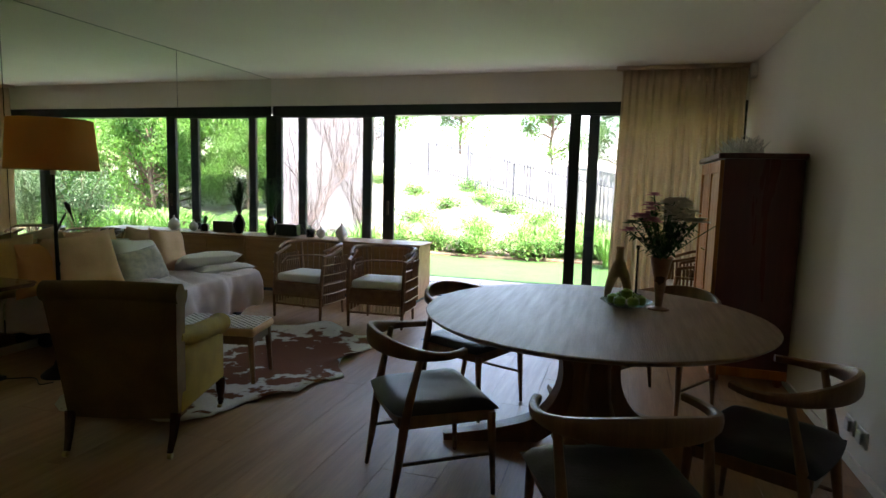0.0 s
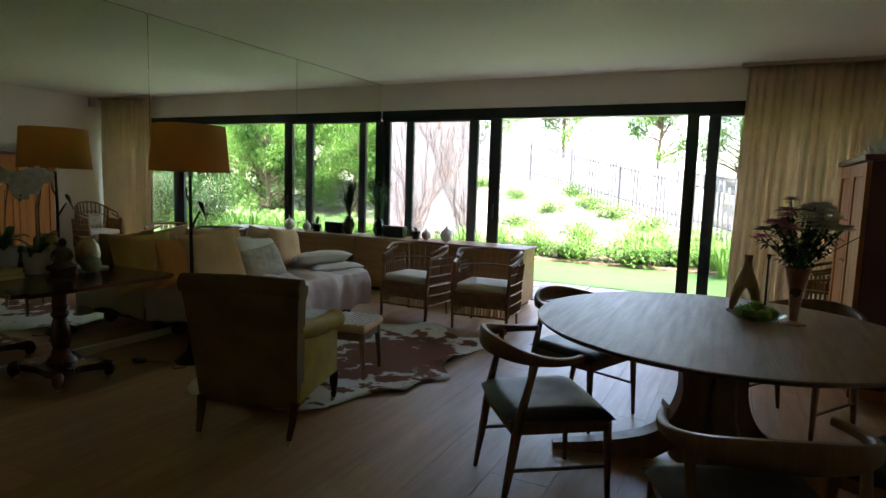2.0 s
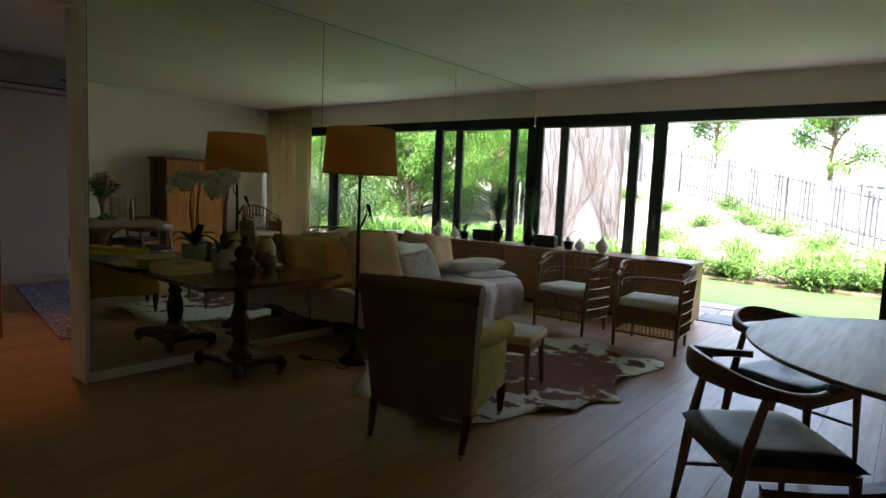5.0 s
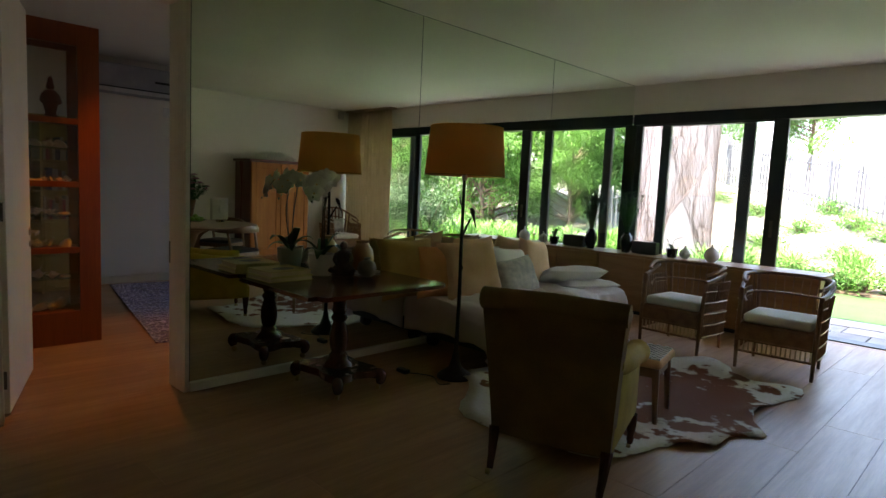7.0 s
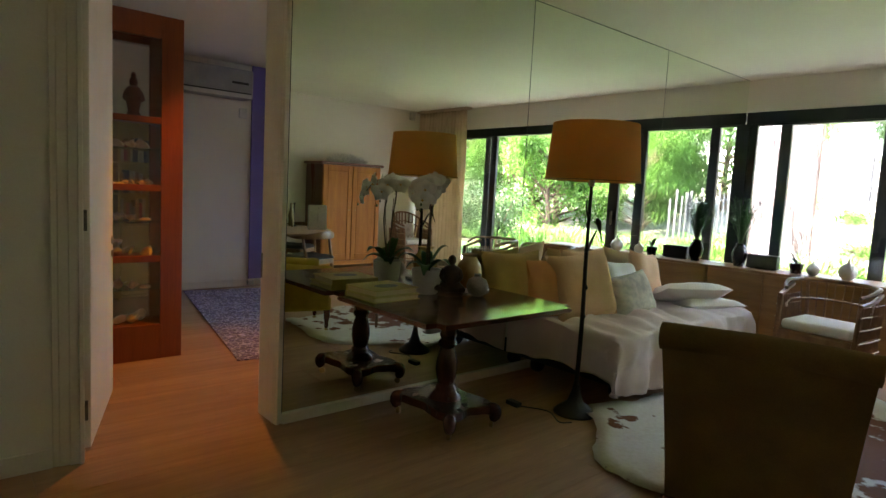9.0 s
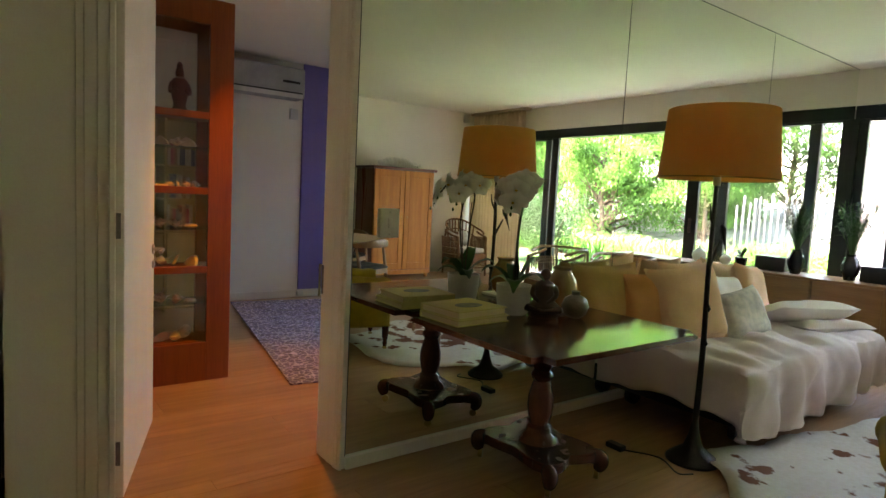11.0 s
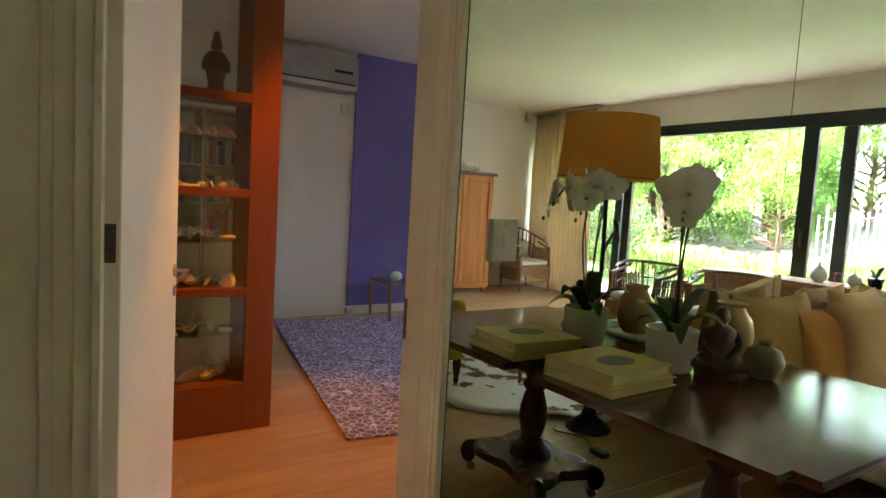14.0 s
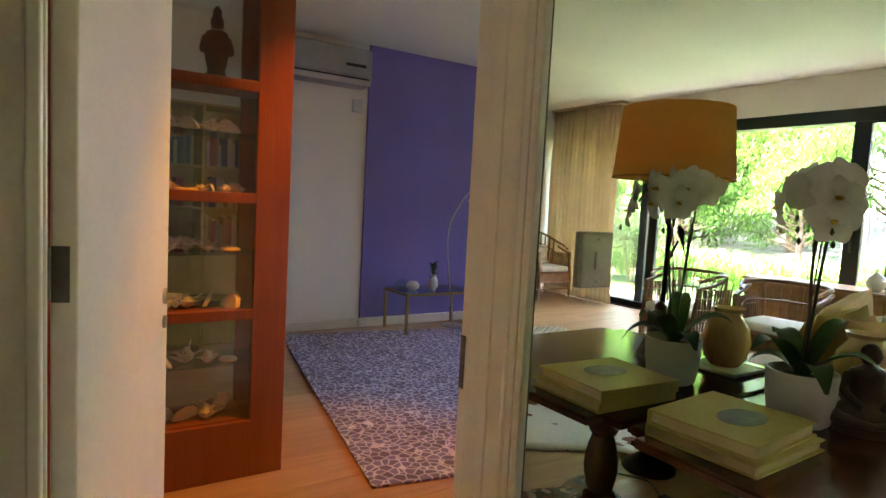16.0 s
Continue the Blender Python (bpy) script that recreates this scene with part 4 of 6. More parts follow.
# cowhide
bm = bmesh.new()
na, nr = 120, 10
ctr = bm.verts.new((0, 0, 0.012))
rings = []
LOBES = ((-62, 0.20, 13), (-100, 0.12, 20), (-140, 0.22, 14), (-20, 0.10, 12), (5, 0.14, 9), (58, 0.34, 11), (95, 0.12, 18), (128, 0.26, 13), (180, 0.08, 25))
for j in range(1, nr + 1):
    ring = []
    for k in range(na):
        a = 360 * k / na - 180
        r = 1 / math.hypot(math.cos(radians(a)) / 0.78, math.sin(radians(a)) / 1.16)
        for la, amp, wid in LOBES:
            d = (a - la + 180) % 360 - 180
            r += amp * math.exp(-(d / wid) ** 2)
        r *= 1 + 0.05 * noise.noise(Vector((a * 0.09, 0, 3))) + 0.02 * noise.noise(Vector((a * 0.4, 5, 3)))
        t = j / nr
        x, y = r * t * math.cos(radians(a)), r * t * math.sin(radians(a))
        curl = max(0, noise.noise(Vector((a * 0.05, 2.2, 0)))) * 0.10 * max(0, t - 0.82) / 0.18
        ring.append(bm.verts.new((x, y, 0.008 + curl + 0.006 * noise.noise(Vector((x * 3, y * 3, 0))))))
    rings.append(ring)
for k in range(na):
    bm.faces.new((ctr, rings[0][k], rings[0][(k + 1) % na]))
for a, b in zip(rings, rings[1:]):
    for k in range(na):
        bm.faces.new((a[k], b[k], b[(k + 1) % na], a[(k + 1) % na]))
hide_mat = mat("cowhide", (0.70, 0.66, 0.58), (0.62, 0.57, 0.48), 0.8, 1.7, 40, 0.3)
hn, hl = hide_mat.node_tree.nodes, hide_mat.node_tree.links
h_tc, h_sub, h_len, h_noise, h_add, h_cr, h_mix = (hn.new("ShaderNode" + k) for k in ("TexCoord", "Mapping", "VectorMath", "TexNoise", "Math", "ValToRGB", "Mix"))
h_sub.inputs["Location"].default_value, h_sub.inputs["Scale"].default_value = (-0.55, -0.33, 0), (1.9, 1.25, 1)
h_len.operation = "LENGTH"
h_noise.inputs["Scale"].default_value, h_noise.inputs["Detail"].default_value = 5.5, 8
h_add.operation = "MULTIPLY_ADD"
h_add.inputs[1].default_value = 3.6
hl.new(h_tc.outputs["Object"], h_sub.inputs[0]), hl.new(h_sub.outputs[0], h_len.inputs[0])
hl.new(h_tc.outputs["Object"], h_noise.inputs[0]), hl.new(h_noise.outputs["Fac"], h_add.inputs[0]), hl.new(h_len.outputs["Value"], h_add.inputs[2])
h_cr.color_ramp.elements[0].position, h_cr.color_ramp.elements[1].position = 0.50, 0.535
h_cr.color_ramp.elements[0].color, h_cr.color_ramp.elements[1].color = (1, 1, 1, 1), (0, 0, 0, 1)
h_div = hn.new("ShaderNodeMath")
h_div.operation = "MULTIPLY"
h_div.inputs[1].default_value = 0.186
hl.new(h_add.outputs[0], h_div.inputs[0]), hl.new(h_div.outputs[0], h_cr.inputs[0])
h_mix.data_type = "RGBA"
hb = hn["Principled BSDF"].inputs["Base Color"]
hn["Principled BSDF"].inputs["Specular IOR Level"].default_value = 0.12
h_spot, h_spot_cr, h_max = hn.new("ShaderNodeTexNoise"), hn.new("ShaderNodeValToRGB"), hn.new("ShaderNodeMath")
h_spot.inputs["Scale"].default_value, h_spot.inputs["Detail"].default_value = 4.3, 7
h_spot_cr.color_ramp.elements[0].position, h_spot_cr.color_ramp.elements[1].position = 0.60, 0.625
h_max.operation = "MAXIMUM"
hl.new(h_tc.outputs["Object"], h_spot.inputs[0]), hl.new(h_spot.outputs["Fac"], h_spot_cr.inputs[0])
hl.new(h_spot_cr.outputs[0], h_max.inputs[0]), hl.new(h_cr.outputs[0], h_max.inputs[1])
hl.new(h_max.outputs[0], h_mix.inputs[0]), hl.new(hb.links[0].from_socket, h_mix.inputs[6])
h_mix.inputs[7].default_value = (0.17, 0.058, 0.02, 1)
hl.new(h_mix.outputs[2], hb)
hide_ob = single("cowhide_rug", bm, hide_mat, "white and red-brown cowhide with curling edges on the floor", "rug", place=(1.88, 2.22, 0.004), turn=-8, smooth=True)
md = hide_ob.modifiers.new("thick", "SOLIDIFY")
md.thickness = 0.004

# floor lamp
fl = thing("floor_lamp", "dark bronze branch floor lamp with an amber drum shade", "lamp", (0.92, 1.535, 0))
part("base", lathe(bmesh.new(), [(0.13, 0), (0.13, 0.012), (0.11, 0.03), (0.05, 0.075), (0.028, 0.14), (0.018, 0.2)], 28), M["iron"], fl, "", True)
pole = part("pole", tube(bmesh.new(), curve([(0, 0, 0.18), (0.006, 0, 0.6), (-0.004, 0.004, 1.0), (0.0, 0, 1.42)], 6), [0.016 - 0.0003 * k for k in range(19)], 10), M["iron"], fl, "", True)
part("branch", tube(bmesh.new(), curve([(0, 0, 1.02), (0.0, 0.05, 1.10), (0.0, 0.085, 1.15)], 4), [0.010, 0.010, 0.009, 0.009, 0.008, 0.008, 0.007, 0.006, 0.005], 7), M["iron"], pole, "", True)
part("branch", tube(bmesh.new(), curve([(0, 0, 1.22), (0.0, -0.03, 1.27), (0.0, -0.04, 1.33)], 3), [0.007, 0.007, 0.006, 0.006, 0.005, 0.004, 0.003], 6), M["iron"], pole, "", True)
part("bird", tube(bmesh.new(), curve([(0, 0.075, 1.225), (0, 0.09, 1.215), (0, 0.105, 1.19), (0, 0.13, 1.13), (0, 0.155, 1.07)], 4), [0.002, 0.006, 0.011, 0.013, 0.012, 0.016, 0.018, 0.018, 0.017, 0.014, 0.011, 0.008, 0.006, 0.005, 0.004, 0.003, 0.002], 8), M["iron"], pole, "small bronze bird ornament", True)
for z in (0.62, 0.80):
    part("bud", lathe(bmesh.new(), [(0.002, -0.015), (0.011, 0), (0.002, 0.02)], 8, (0.018, 0.0, z)), M["iron"], pole, "", True)
sh = part("shade", lathe(bmesh.new(), [(0.282, 1.452), (0.254, 1.79)], 56, close=False), M["shade"], fl, "amber fabric drum shade", True)
md = sh.modifiers.new("thick", "SOLIDIFY")
md.thickness = 0.003
part("shade_trim", tube(bmesh.new(), [(0.282 * math.cos(2 * math.pi * k / 48), 0.282 * math.sin(2 * math.pi * k / 48), 1.453) for k in range(49)], 0.004, 6), M["c_mustard"], sh)
part("spider", tube(bmesh.new(), [(-0.254, 0, 1.78), (0, 0, 1.76), (0.254, 0, 1.78)], 0.003, 5), M["iron"], fl)
part("bulb_holder", lathe(bmesh.new(), [(0.018, 1.42), (0.018, 1.48), (0.03, 1.53), (0.03, 1.57), (0.012, 1.60)], 12), M["plastic_white"], fl, "", True)

# pedestal table against the mirror
pt = thing("pedestal_table", "polished mahogany pedestal table standing against the mirror", "table", (0, 0, 0))
bm = bmesh.new()
bmesh.ops.create_cube(bm, size=1, matrix=Matrix.LocRotScale((0.577, 0.785, 0.704), None, (0.936, 1.09, 0.026)))
bmesh.ops.bevel(bm, geom=[e for e in bm.edges if abs(e.verts[0].co.z - e.verts[1].co.z) > 0.01], offset=0.065, segments=6, affect="EDGES")
bmesh.ops.bevel(bm, geom=[e for e in bm.edges if abs(e.verts[0].co.z - e.verts[1].co.z) < 0.001 and len(e.link_faces) == 2 and e.calc_face_angle(0) > 1.2], offset=0.007, segments=2, affect="EDGES")
part("tabletop", bm, M["mahogany"], pt, "glossy mahogany top with rounded corners", True)
part("apron", B(0.30, 0.50, 0.645, 0.82, 1.10, 0.691, 0.006), M["mahogany_z"], pt)
PX, PY = 0.56, 0.76
part("column", lathe(bmesh.new(), [(0.10, 0.145), (0.092, 0.165), (0.07, 0.185), (0.062, 0.195), (0.062, 0.215), (0.048, 0.23), (0.056, 0.26), (0.064, 0.31), (0.062, 0.36), (0.05, 0.41), (0.040, 0.44), (0.050, 0.452), (0.056, 0.466), (0.050, 0.48), (0.040, 0.49), (0.046, 0.505), (0.052, 0.52), (0.044, 0.535), (0.046, 0.60), (0.075, 0.645)], 28, (PX, PY, 0)), M["mahogany_z"], pt, "turned baluster column", True)
bm = bmesh.new()
rim = []
for k in range(40):
    a = 2 * math.pi * (k + 0.5) / 40
    reach = 0.62 + 0.38 * abs(math.sin(2 * a)) ** 1.6
    rim.append((PX + 0.25 * 1.2 * reach * math.cos(a) * 1.05, PY + 0.18 * 1.2 * reach * math.sin(a) * 1.12))
lo, hi = [bm.verts.new((x, y, 0.095)) for x, y in rim], [bm.verts.new((x, y, 0.142)) for x, y in rim]
for k in range(40):
    bm.faces.new((lo[k], lo[(k + 1) % 40], hi[(k + 1) % 40], hi[k]))
bm.faces.new(lo[::-1]), bm.faces.new(hi)
bmesh.ops.bevel(bm, geom=[e for e in bm.edges if abs(e.verts[0].co.z - e.verts[1].co.z) < 0.001], offset=0.008, segments=2, affect="EDGES")
part("platform", bm, M["mahogany_z"], pt, "concave-sided platform base", True)
for sx in (-1, 1):
    for sy in (-1, 1):
        x, y = PX + sx * 0.225, PY + sy * 0.160
        f = part("foot", tube(bmesh.new(), curve([(x - sx * 0.04, y - sy * 0.03, 0.105), (x + sx * 0.012, y + sy * 0.009, 0.108), (x + sx * 0.022, y + sy * 0.015, 0.08), (x + sx * 0.008, y + sy * 0.006, 0.045)], 5), [0.030, 0.033, 0.035, 0.036, 0.037, 0.037, 0.037, 0.036, 0.036, 0.035, 0.034, 0.033, 0.031, 0.029, 0.026, 0.020], 12), M["mahogany_z"], pt, "carved scroll foot", True)
        part("castor", lathe(bmesh.new(), [(0.008, -0.012), (0.021, -0.010), (0.021, 0.010), (0.008, 0.012)], 14), M["brass"], f, "", True).matrix_local = pose(x + sx * 0.006, y + sy * 0.004, 0.0215, 0, 90, 35)
PZ = 0.718


def book(name, w, d, h, place, turn, label, disc=False):
    b = thing(name, label, "book", place, turn, "stacked books")
    part("page_block", B(-w / 2 + 0.006, -d / 2 + 0.009, 0.004, w / 2 - 0.009, d / 2 - 0.009, h - 0.004), M["paper"], b)
    for z0, z1 in ((0, 0.004), (h - 0.004, h)):
        part("cover", B(-w / 2, -d / 2, z0, w / 2, d / 2, z1, 0.001), M["book_cover"], b)
    part("spine", B(-w / 2 - 0.002, -d / 2, 0, -w / 2 + 0.004, d / 2, h, 0.002), M["book_cover"], b)
    if disc:
        part("printed_oval", moved(lathe(bmesh.new(), [(0.062, 0), (0.062, 0.0006)], 32), Matrix.LocRotScale((0.02, 0.01, h), None, (0.85, 1.25, 1))), M["book_disc"], b, "grey oval picture on the cover")
    return b


book("book", 0.285, 0.325, 0.03, (0.315, 0.455, PZ), 2, "thick olive-covered art book under another")
book("book", 0.275, 0.315, 0.036, (0.303, 0.46, PZ + 0.03), 4, "olive-covered art book with a grey oval picture", True)

oc = thing("orchid_plant", "white moth orchid in a white ceramic pot", "plant", (0.307, 0.78, PZ))
part("pot", lathe(bmesh.new(), [(0.066, 0), (0.078, 0.01), (0.088, 0.08), (0.092, 0.15), (0.086, 0.15), (0.082, 0.122)], 30), M["pot"], oc, "matt white ceramic pot", True)
part("potting_bark", lathe(bmesh.new(), [(0.083, 0.124), (0.04, 0.130), (0.01, 0.132)], 18), M["bark"], oc)
rnd = random.Random(21)
for k, (yaw, ln, ri, fa) in enumerate(((0.2, 0.20, 0.12, 0.06), (1.1, 0.14, 0.16, 0.0), (2.5, 0.20, 0.14, 0.05), (3.6, 0.16, 0.09, 0.08), (4.5, 0.22, 0.15, 0.06), (5.5, 0.19, 0.10, 0.10))):
    bm = bmesh.new()
    strap(bm, (0, 0, 0.130), yaw, ln, 0.072, ri, fa, 9)
    part("leaf", bm, M["leaf"], oc, "", True)
def orchid_flower(bm, heart, p, face, size):
    face = Vector(face).normalized()
    q = face.to_track_quat("Z", "Y").to_matrix()
    for k in range(5):
        a = radians(90 + 72 * k)
        big = 1.15 if k in (1, 4) else 0.95
        pts = []
        for i in range(4):
            t = i / 3
            w = size * 0.5 * big * math.sin(math.pi * (0.15 + 0.8 * t)) ** 0.8
            c = Vector((math.cos(a), math.sin(a), 0)) * size * big * t
            sd = Vector((-math.sin(a), math.cos(a), 0)) * w
            dz = Vector((0, 0, 0.22 * size * math.sin(math.pi * t)))
            pts.append([bm.verts.new(Vector(p) + q @ (c + s * sd + dz * (1 if s else 1.25))) for s in (-1, 0, 1)])
        for r0, r1 in zip(pts, pts[1:]):
            for j in range(2):
                bm.faces.new((r0[j], r0[j + 1], r1[j + 1], r1[j]))
    tube(heart, [Vector(p), Vector(p) + face * 0.016 * (size / 0.04)], [0.008, 0.004], 6)
for arc, (mid, tip, spots) in enumerate((
        ((0.03, -0.02, 0.42), (0.085, -0.13, 0.60), ((0.02, 0.05, 0.665, -0.3), (0.045, -0.01, 0.68, 0.1), (0.075, -0.075, 0.665, 0.0), (0.095, -0.12, 0.625, 0.2), (0.07, -0.06, 0.595, -0.2), (0.10, -0.14, 0.565, 0.0), (0.045, -0.02, 0.62, -0.6))),
        ((-0.01, 0.02, 0.42), (-0.03, -0.06, 0.60), ((-0.03, 0.06, 0.65, -1.6), (-0.02, 0.0, 0.67, -1.2), (-0.04, -0.05, 0.645, -1.5), (-0.045, -0.10, 0.60, -1.8), (0.03, -0.10, 0.645, -0.4))))):
    stem_line = curve([(0.012 * arc, 0.012 * arc, 0.12), mid, (mid[0] * 1.2, mid[1] + 0.02, 0.60), ((mid[0] + tip[0]) / 2, (mid[1] + tip[1]) / 2, 0.665), tip], 6)
    part("flower_stem", tube(bmesh.new(), stem_line, 0.0042, 7), M["stem"], oc, "", True)
    part("stake", tube(bmesh.new(), [(0.012 * arc - 0.008, 0.012 * arc - 0.006, 0.12), (mid[0] * 1.1 - 0.004, mid[1], 0.56)], 0.0022, 5), M["bark"], oc)
    for k, (fx, fy, fz, tw) in enumerate(spots):
        fb, hb = bmesh.new(), bmesh.new()
        orchid_flower(fb, hb, Vector((fx, fy, fz)), (math.cos(-0.75 + tw), math.sin(-0.75 + tw), rnd.uniform(-0.15, 0.2)), 0.062)
        f = part("flower", fb, M["petal"], oc, "white moth orchid flower", True)
        part("flower_heart", hb, M["petal_heart"], f)
    for k in range(3):
        p = stem_line[-1] + Vector((0.012 * k + 0.01, -0.014 * k - 0.01, -0.03 - 0.03 * k))
        part("bud", lathe(bmesh.new(), [(0.002, -0.009), (0.007, 0), (0.002, 0.011)], 8, tuple(p)), M["leaf"], oc, "", True)

# vases and seated figure
mv = single("onyx_vase", lathe(bmesh.new(), [(0.05, 0), (0.075, 0.03), (0.085, 0.09), (0.075, 0.15), (0.05, 0.185), (0.045, 0.20), (0.058, 0.215), (0.05, 0.212), (0.03, 0.18)], 28), M["marble"], "honey-brown veined onyx vase", "vase", place=(0.325, 1.12, PZ + 0.016), smooth=True)
single("stone_tray", B(-0.10, -0.10, 0, 0.10, 0.10, 0.016, 0.005), M["pot"], "pale square stone tray under the onyx vase", "tray", place=(0.32, 1.12, PZ))
single("round_jar", lathe(bmesh.new(), [(0.03, 0), (0.055, 0.02), (0.07, 0.06), (0.055, 0.10), (0.022, 0.118), (0.02, 0.13), (0.026, 0.135), (0.018, 0.13)], 26), M["stone_jar"], "small round mottled stone jar", "jar", place=(0.52, 1.01, PZ), smooth=True)
bm = bmesh.new()
lathe(bm, [(0.072, 0), (0.078, 0.012), (0.076, 0.03), (0.080, 0.045), (0.074, 0.062), (0.056, 0.08), (0.047, 0.105), (0.049, 0.135), (0.053, 0.155), (0.046, 0.172), (0.022, 0.184), (0.017, 0.19), (0.023, 0.198), (0.027, 0.212), (0.024, 0.23), (0.014, 0.243), (0.003, 0.247)], 26)
for v in bm.verts:
    v.co.y *= 0.82
    v.co += 0.004 * Vector((noise.noise(v.co * 40), noise.noise(v.co * 40 + Vector((9, 0, 0))), 0))
for sx in (-1, 1):
    tube(bm, curve([(sx * 0.047, 0.0, 0.160), (sx * 0.060, -0.014, 0.115), (sx * 0.022, -0.048, 0.078)], 4), [0.012, 0.014, 0.014, 0.013, 0.013, 0.012, 0.011, 0.010, 0.008], 9)
    tube(bm, curve([(sx * 0.04, -0.01, 0.048), (sx * 0.080, -0.035, 0.045), (sx * -0.01, -0.068, 0.036)], 4), [0.012, 0.015, 0.017, 0.018, 0.018, 0.016, 0.014, 0.012, 0.008], 9)
single("seated_figure", bm, M["bronze"], "small dark carved seated meditation statue", "statue", place=(0.435, 0.87, PZ), turn=40, smooth=True)

# daybed along the mirror
db = thing("daybed", "low daybed on wheels with a rumpled pale linen cover", "sofa", (0, 0, 0))
part("frame", B(0.13, 1.86, 0.12, 0.95, 3.72, 0.24, 0.01), M["frame"], db)
for x in (0.22, 0.91):
    for y in (2.0, 3.58):
        part("wheel", lathe(bmesh.new(), [(0.02, -0.025), (0.06, -0.022), (0.065, 0), (0.06, 0.022), (0.02, 0.025)], 20), M["plastic_black"], db, "", True).matrix_local = pose(x, y, 0.066, 0, 90, 0)
part("mattress", B(0.115, 1.82, 0.24, 0.97, 3.75, 0.42, 0.04, seg=3), M["linen"], db, "", True)
bm = bmesh.new()
nu, nv = 44, 84
prev = None
for j in range(nv + 1):
    v = j / nv
    w = v * 2.28
    y = 1.79 + max(0.0, w - 0.28) - 0.03 * math.sin(min(1.0, max(0.0, 0.28 - w) / 0.1) * 1.5)
    drop = 0.95 * max(0.0, 0.28 - w)
    row = []
    for i in range(nu + 1):
        u = i / nu
        s = u * 1.42                      # run over the top, then down the front
        fold = 0.034 * abs(noise.noise(Vector((s * 3 + 3 * v, v * 11, 1)))) + 0.012 * noise.noise(Vector((s * 8, v * 26, 4)))
        fold += 0.02 * math.sin(24 * v + 3.5 * s + 2.5 * noise.noise(Vector((s * 2, v * 4, 8)))) ** 3
        if s < 0.93:
            x, z = 0.115 + s * 0.955, 0.435 + 0.02 * math.sin(s * 3) + fold
        else:
            t = s - 0.93
            a = min(1, t / 0.12)
            x = 1.0 + 0.045 * math.sin(a * 1.5) + 0.035 * math.sin(v * 38 + 2 * noise.noise(Vector((v * 6, 0, 0)))) * min(1, t * 3) + fold
            z = 0.445 - max(0, t - 0.03) * (0.86 + 0.12 * noise.noise(Vector((v * 5, 7, 0))))
        row.append(bm.verts.new((x, y + 0.02 * noise.noise(Vector((u * 5, v * 3, 9))), max(0.09 + 0.02 * math.sin(9 * u + 5 * v), z - drop))))
    if prev:
        for i in range(nu):
            bm.faces.new((prev[i], prev[i + 1], row[i + 1], row[i]))
    prev = row
cv = part("cover", bm, M["sheet"], db, "creased pale rose-grey linen cover", True)
md = cv.modifiers.new("thick", "SOLIDIFY")
md.thickness, md.offset = 0.012, 1


def cushion(name, label, m, w, h, d, place, turn, lean, seed, roll=0):
    ob = single(name, pillow(w, h, d, seed), m, label, "cushion", "cushions on the daybed", smooth=True)
    ob.matrix_world = Matrix.Translation(place) @ Euler((0, 0, radians(turn))).to_matrix().to_4x4() @ Euler((radians(lean), radians(roll), 0)).to_matrix().to_4x4()


# turn 90: faces away from the mirror
cushion("cushion", "large mustard cotton cushion against the mirror", M["c_mustard"], 0.56, 0.50, 0.17, (0.23, 1.66, 0.70), 84, -14, 1)
cushion("cushion", "apricot cotton cushion on the daybed", M["c_orange"], 0.50, 0.46, 0.17, (0.31, 1.92, 0.67), 86, -18, 2, 4)
cushion("cushion", "large beige cotton cushion", M["c_beige"], 0.60, 0.52, 0.18, (0.43, 2.20, 0.69), 80, -18, 3, -5)
cushion("cushion", "beige cushion behind the others", M["c_beige"], 0.52, 0.50, 0.16, (0.22, 2.50, 0.69), 88, -12, 4)
cushion("cushion", "white linen pillow on the daybed", M["linen"], 0.62, 0.42, 0.16, (0.31, 2.86, 0.64), 90, -22, 5, 6)
cushion("cushion", "small pale grey printed cushion", M["c_grey"], 0.50, 0.36, 0.15, (0.53, 2.72, 0.60), 86, -26, 6, -6)
cushion("cushion", "beige cushion leaning at the end", M["c_beige"], 0.50, 0.46, 0.17, (0.27, 3.34, 0.67), 96, -16, 7, 8)
cushion("pillow", "plump white bed pillow lying on the cover", M["linen"], 0.62, 0.40, 0.15, (0.60, 3.50, 0.565), 60, 70, 8)
cushion("pillow", "white bed pillow at the foot of the stack", M["linen"], 0.60, 0.40, 0.12, (0.69, 3.60, 0.475), 66, 84, 9)

# black adaptor and cable on the floor
ad = thing("power_adaptor", "small black power adaptor with a cable on the floor", "adaptor", (0.62, 1.30, 0))
part("brick_case", B(-0.05, -0.025, 0, 0.05, 0.025, 0.03, 0.006), M["plastic_black"], ad)
part("cable", tube(bmesh.new(), curve([(0.05, 0, 0.012), (0.2, 0.1, 0.005), (0.35, 0.02, 0.005), (0.40, 0.08, 0.005)], 6), 0.004, 6), M["plastic_black"], ad)


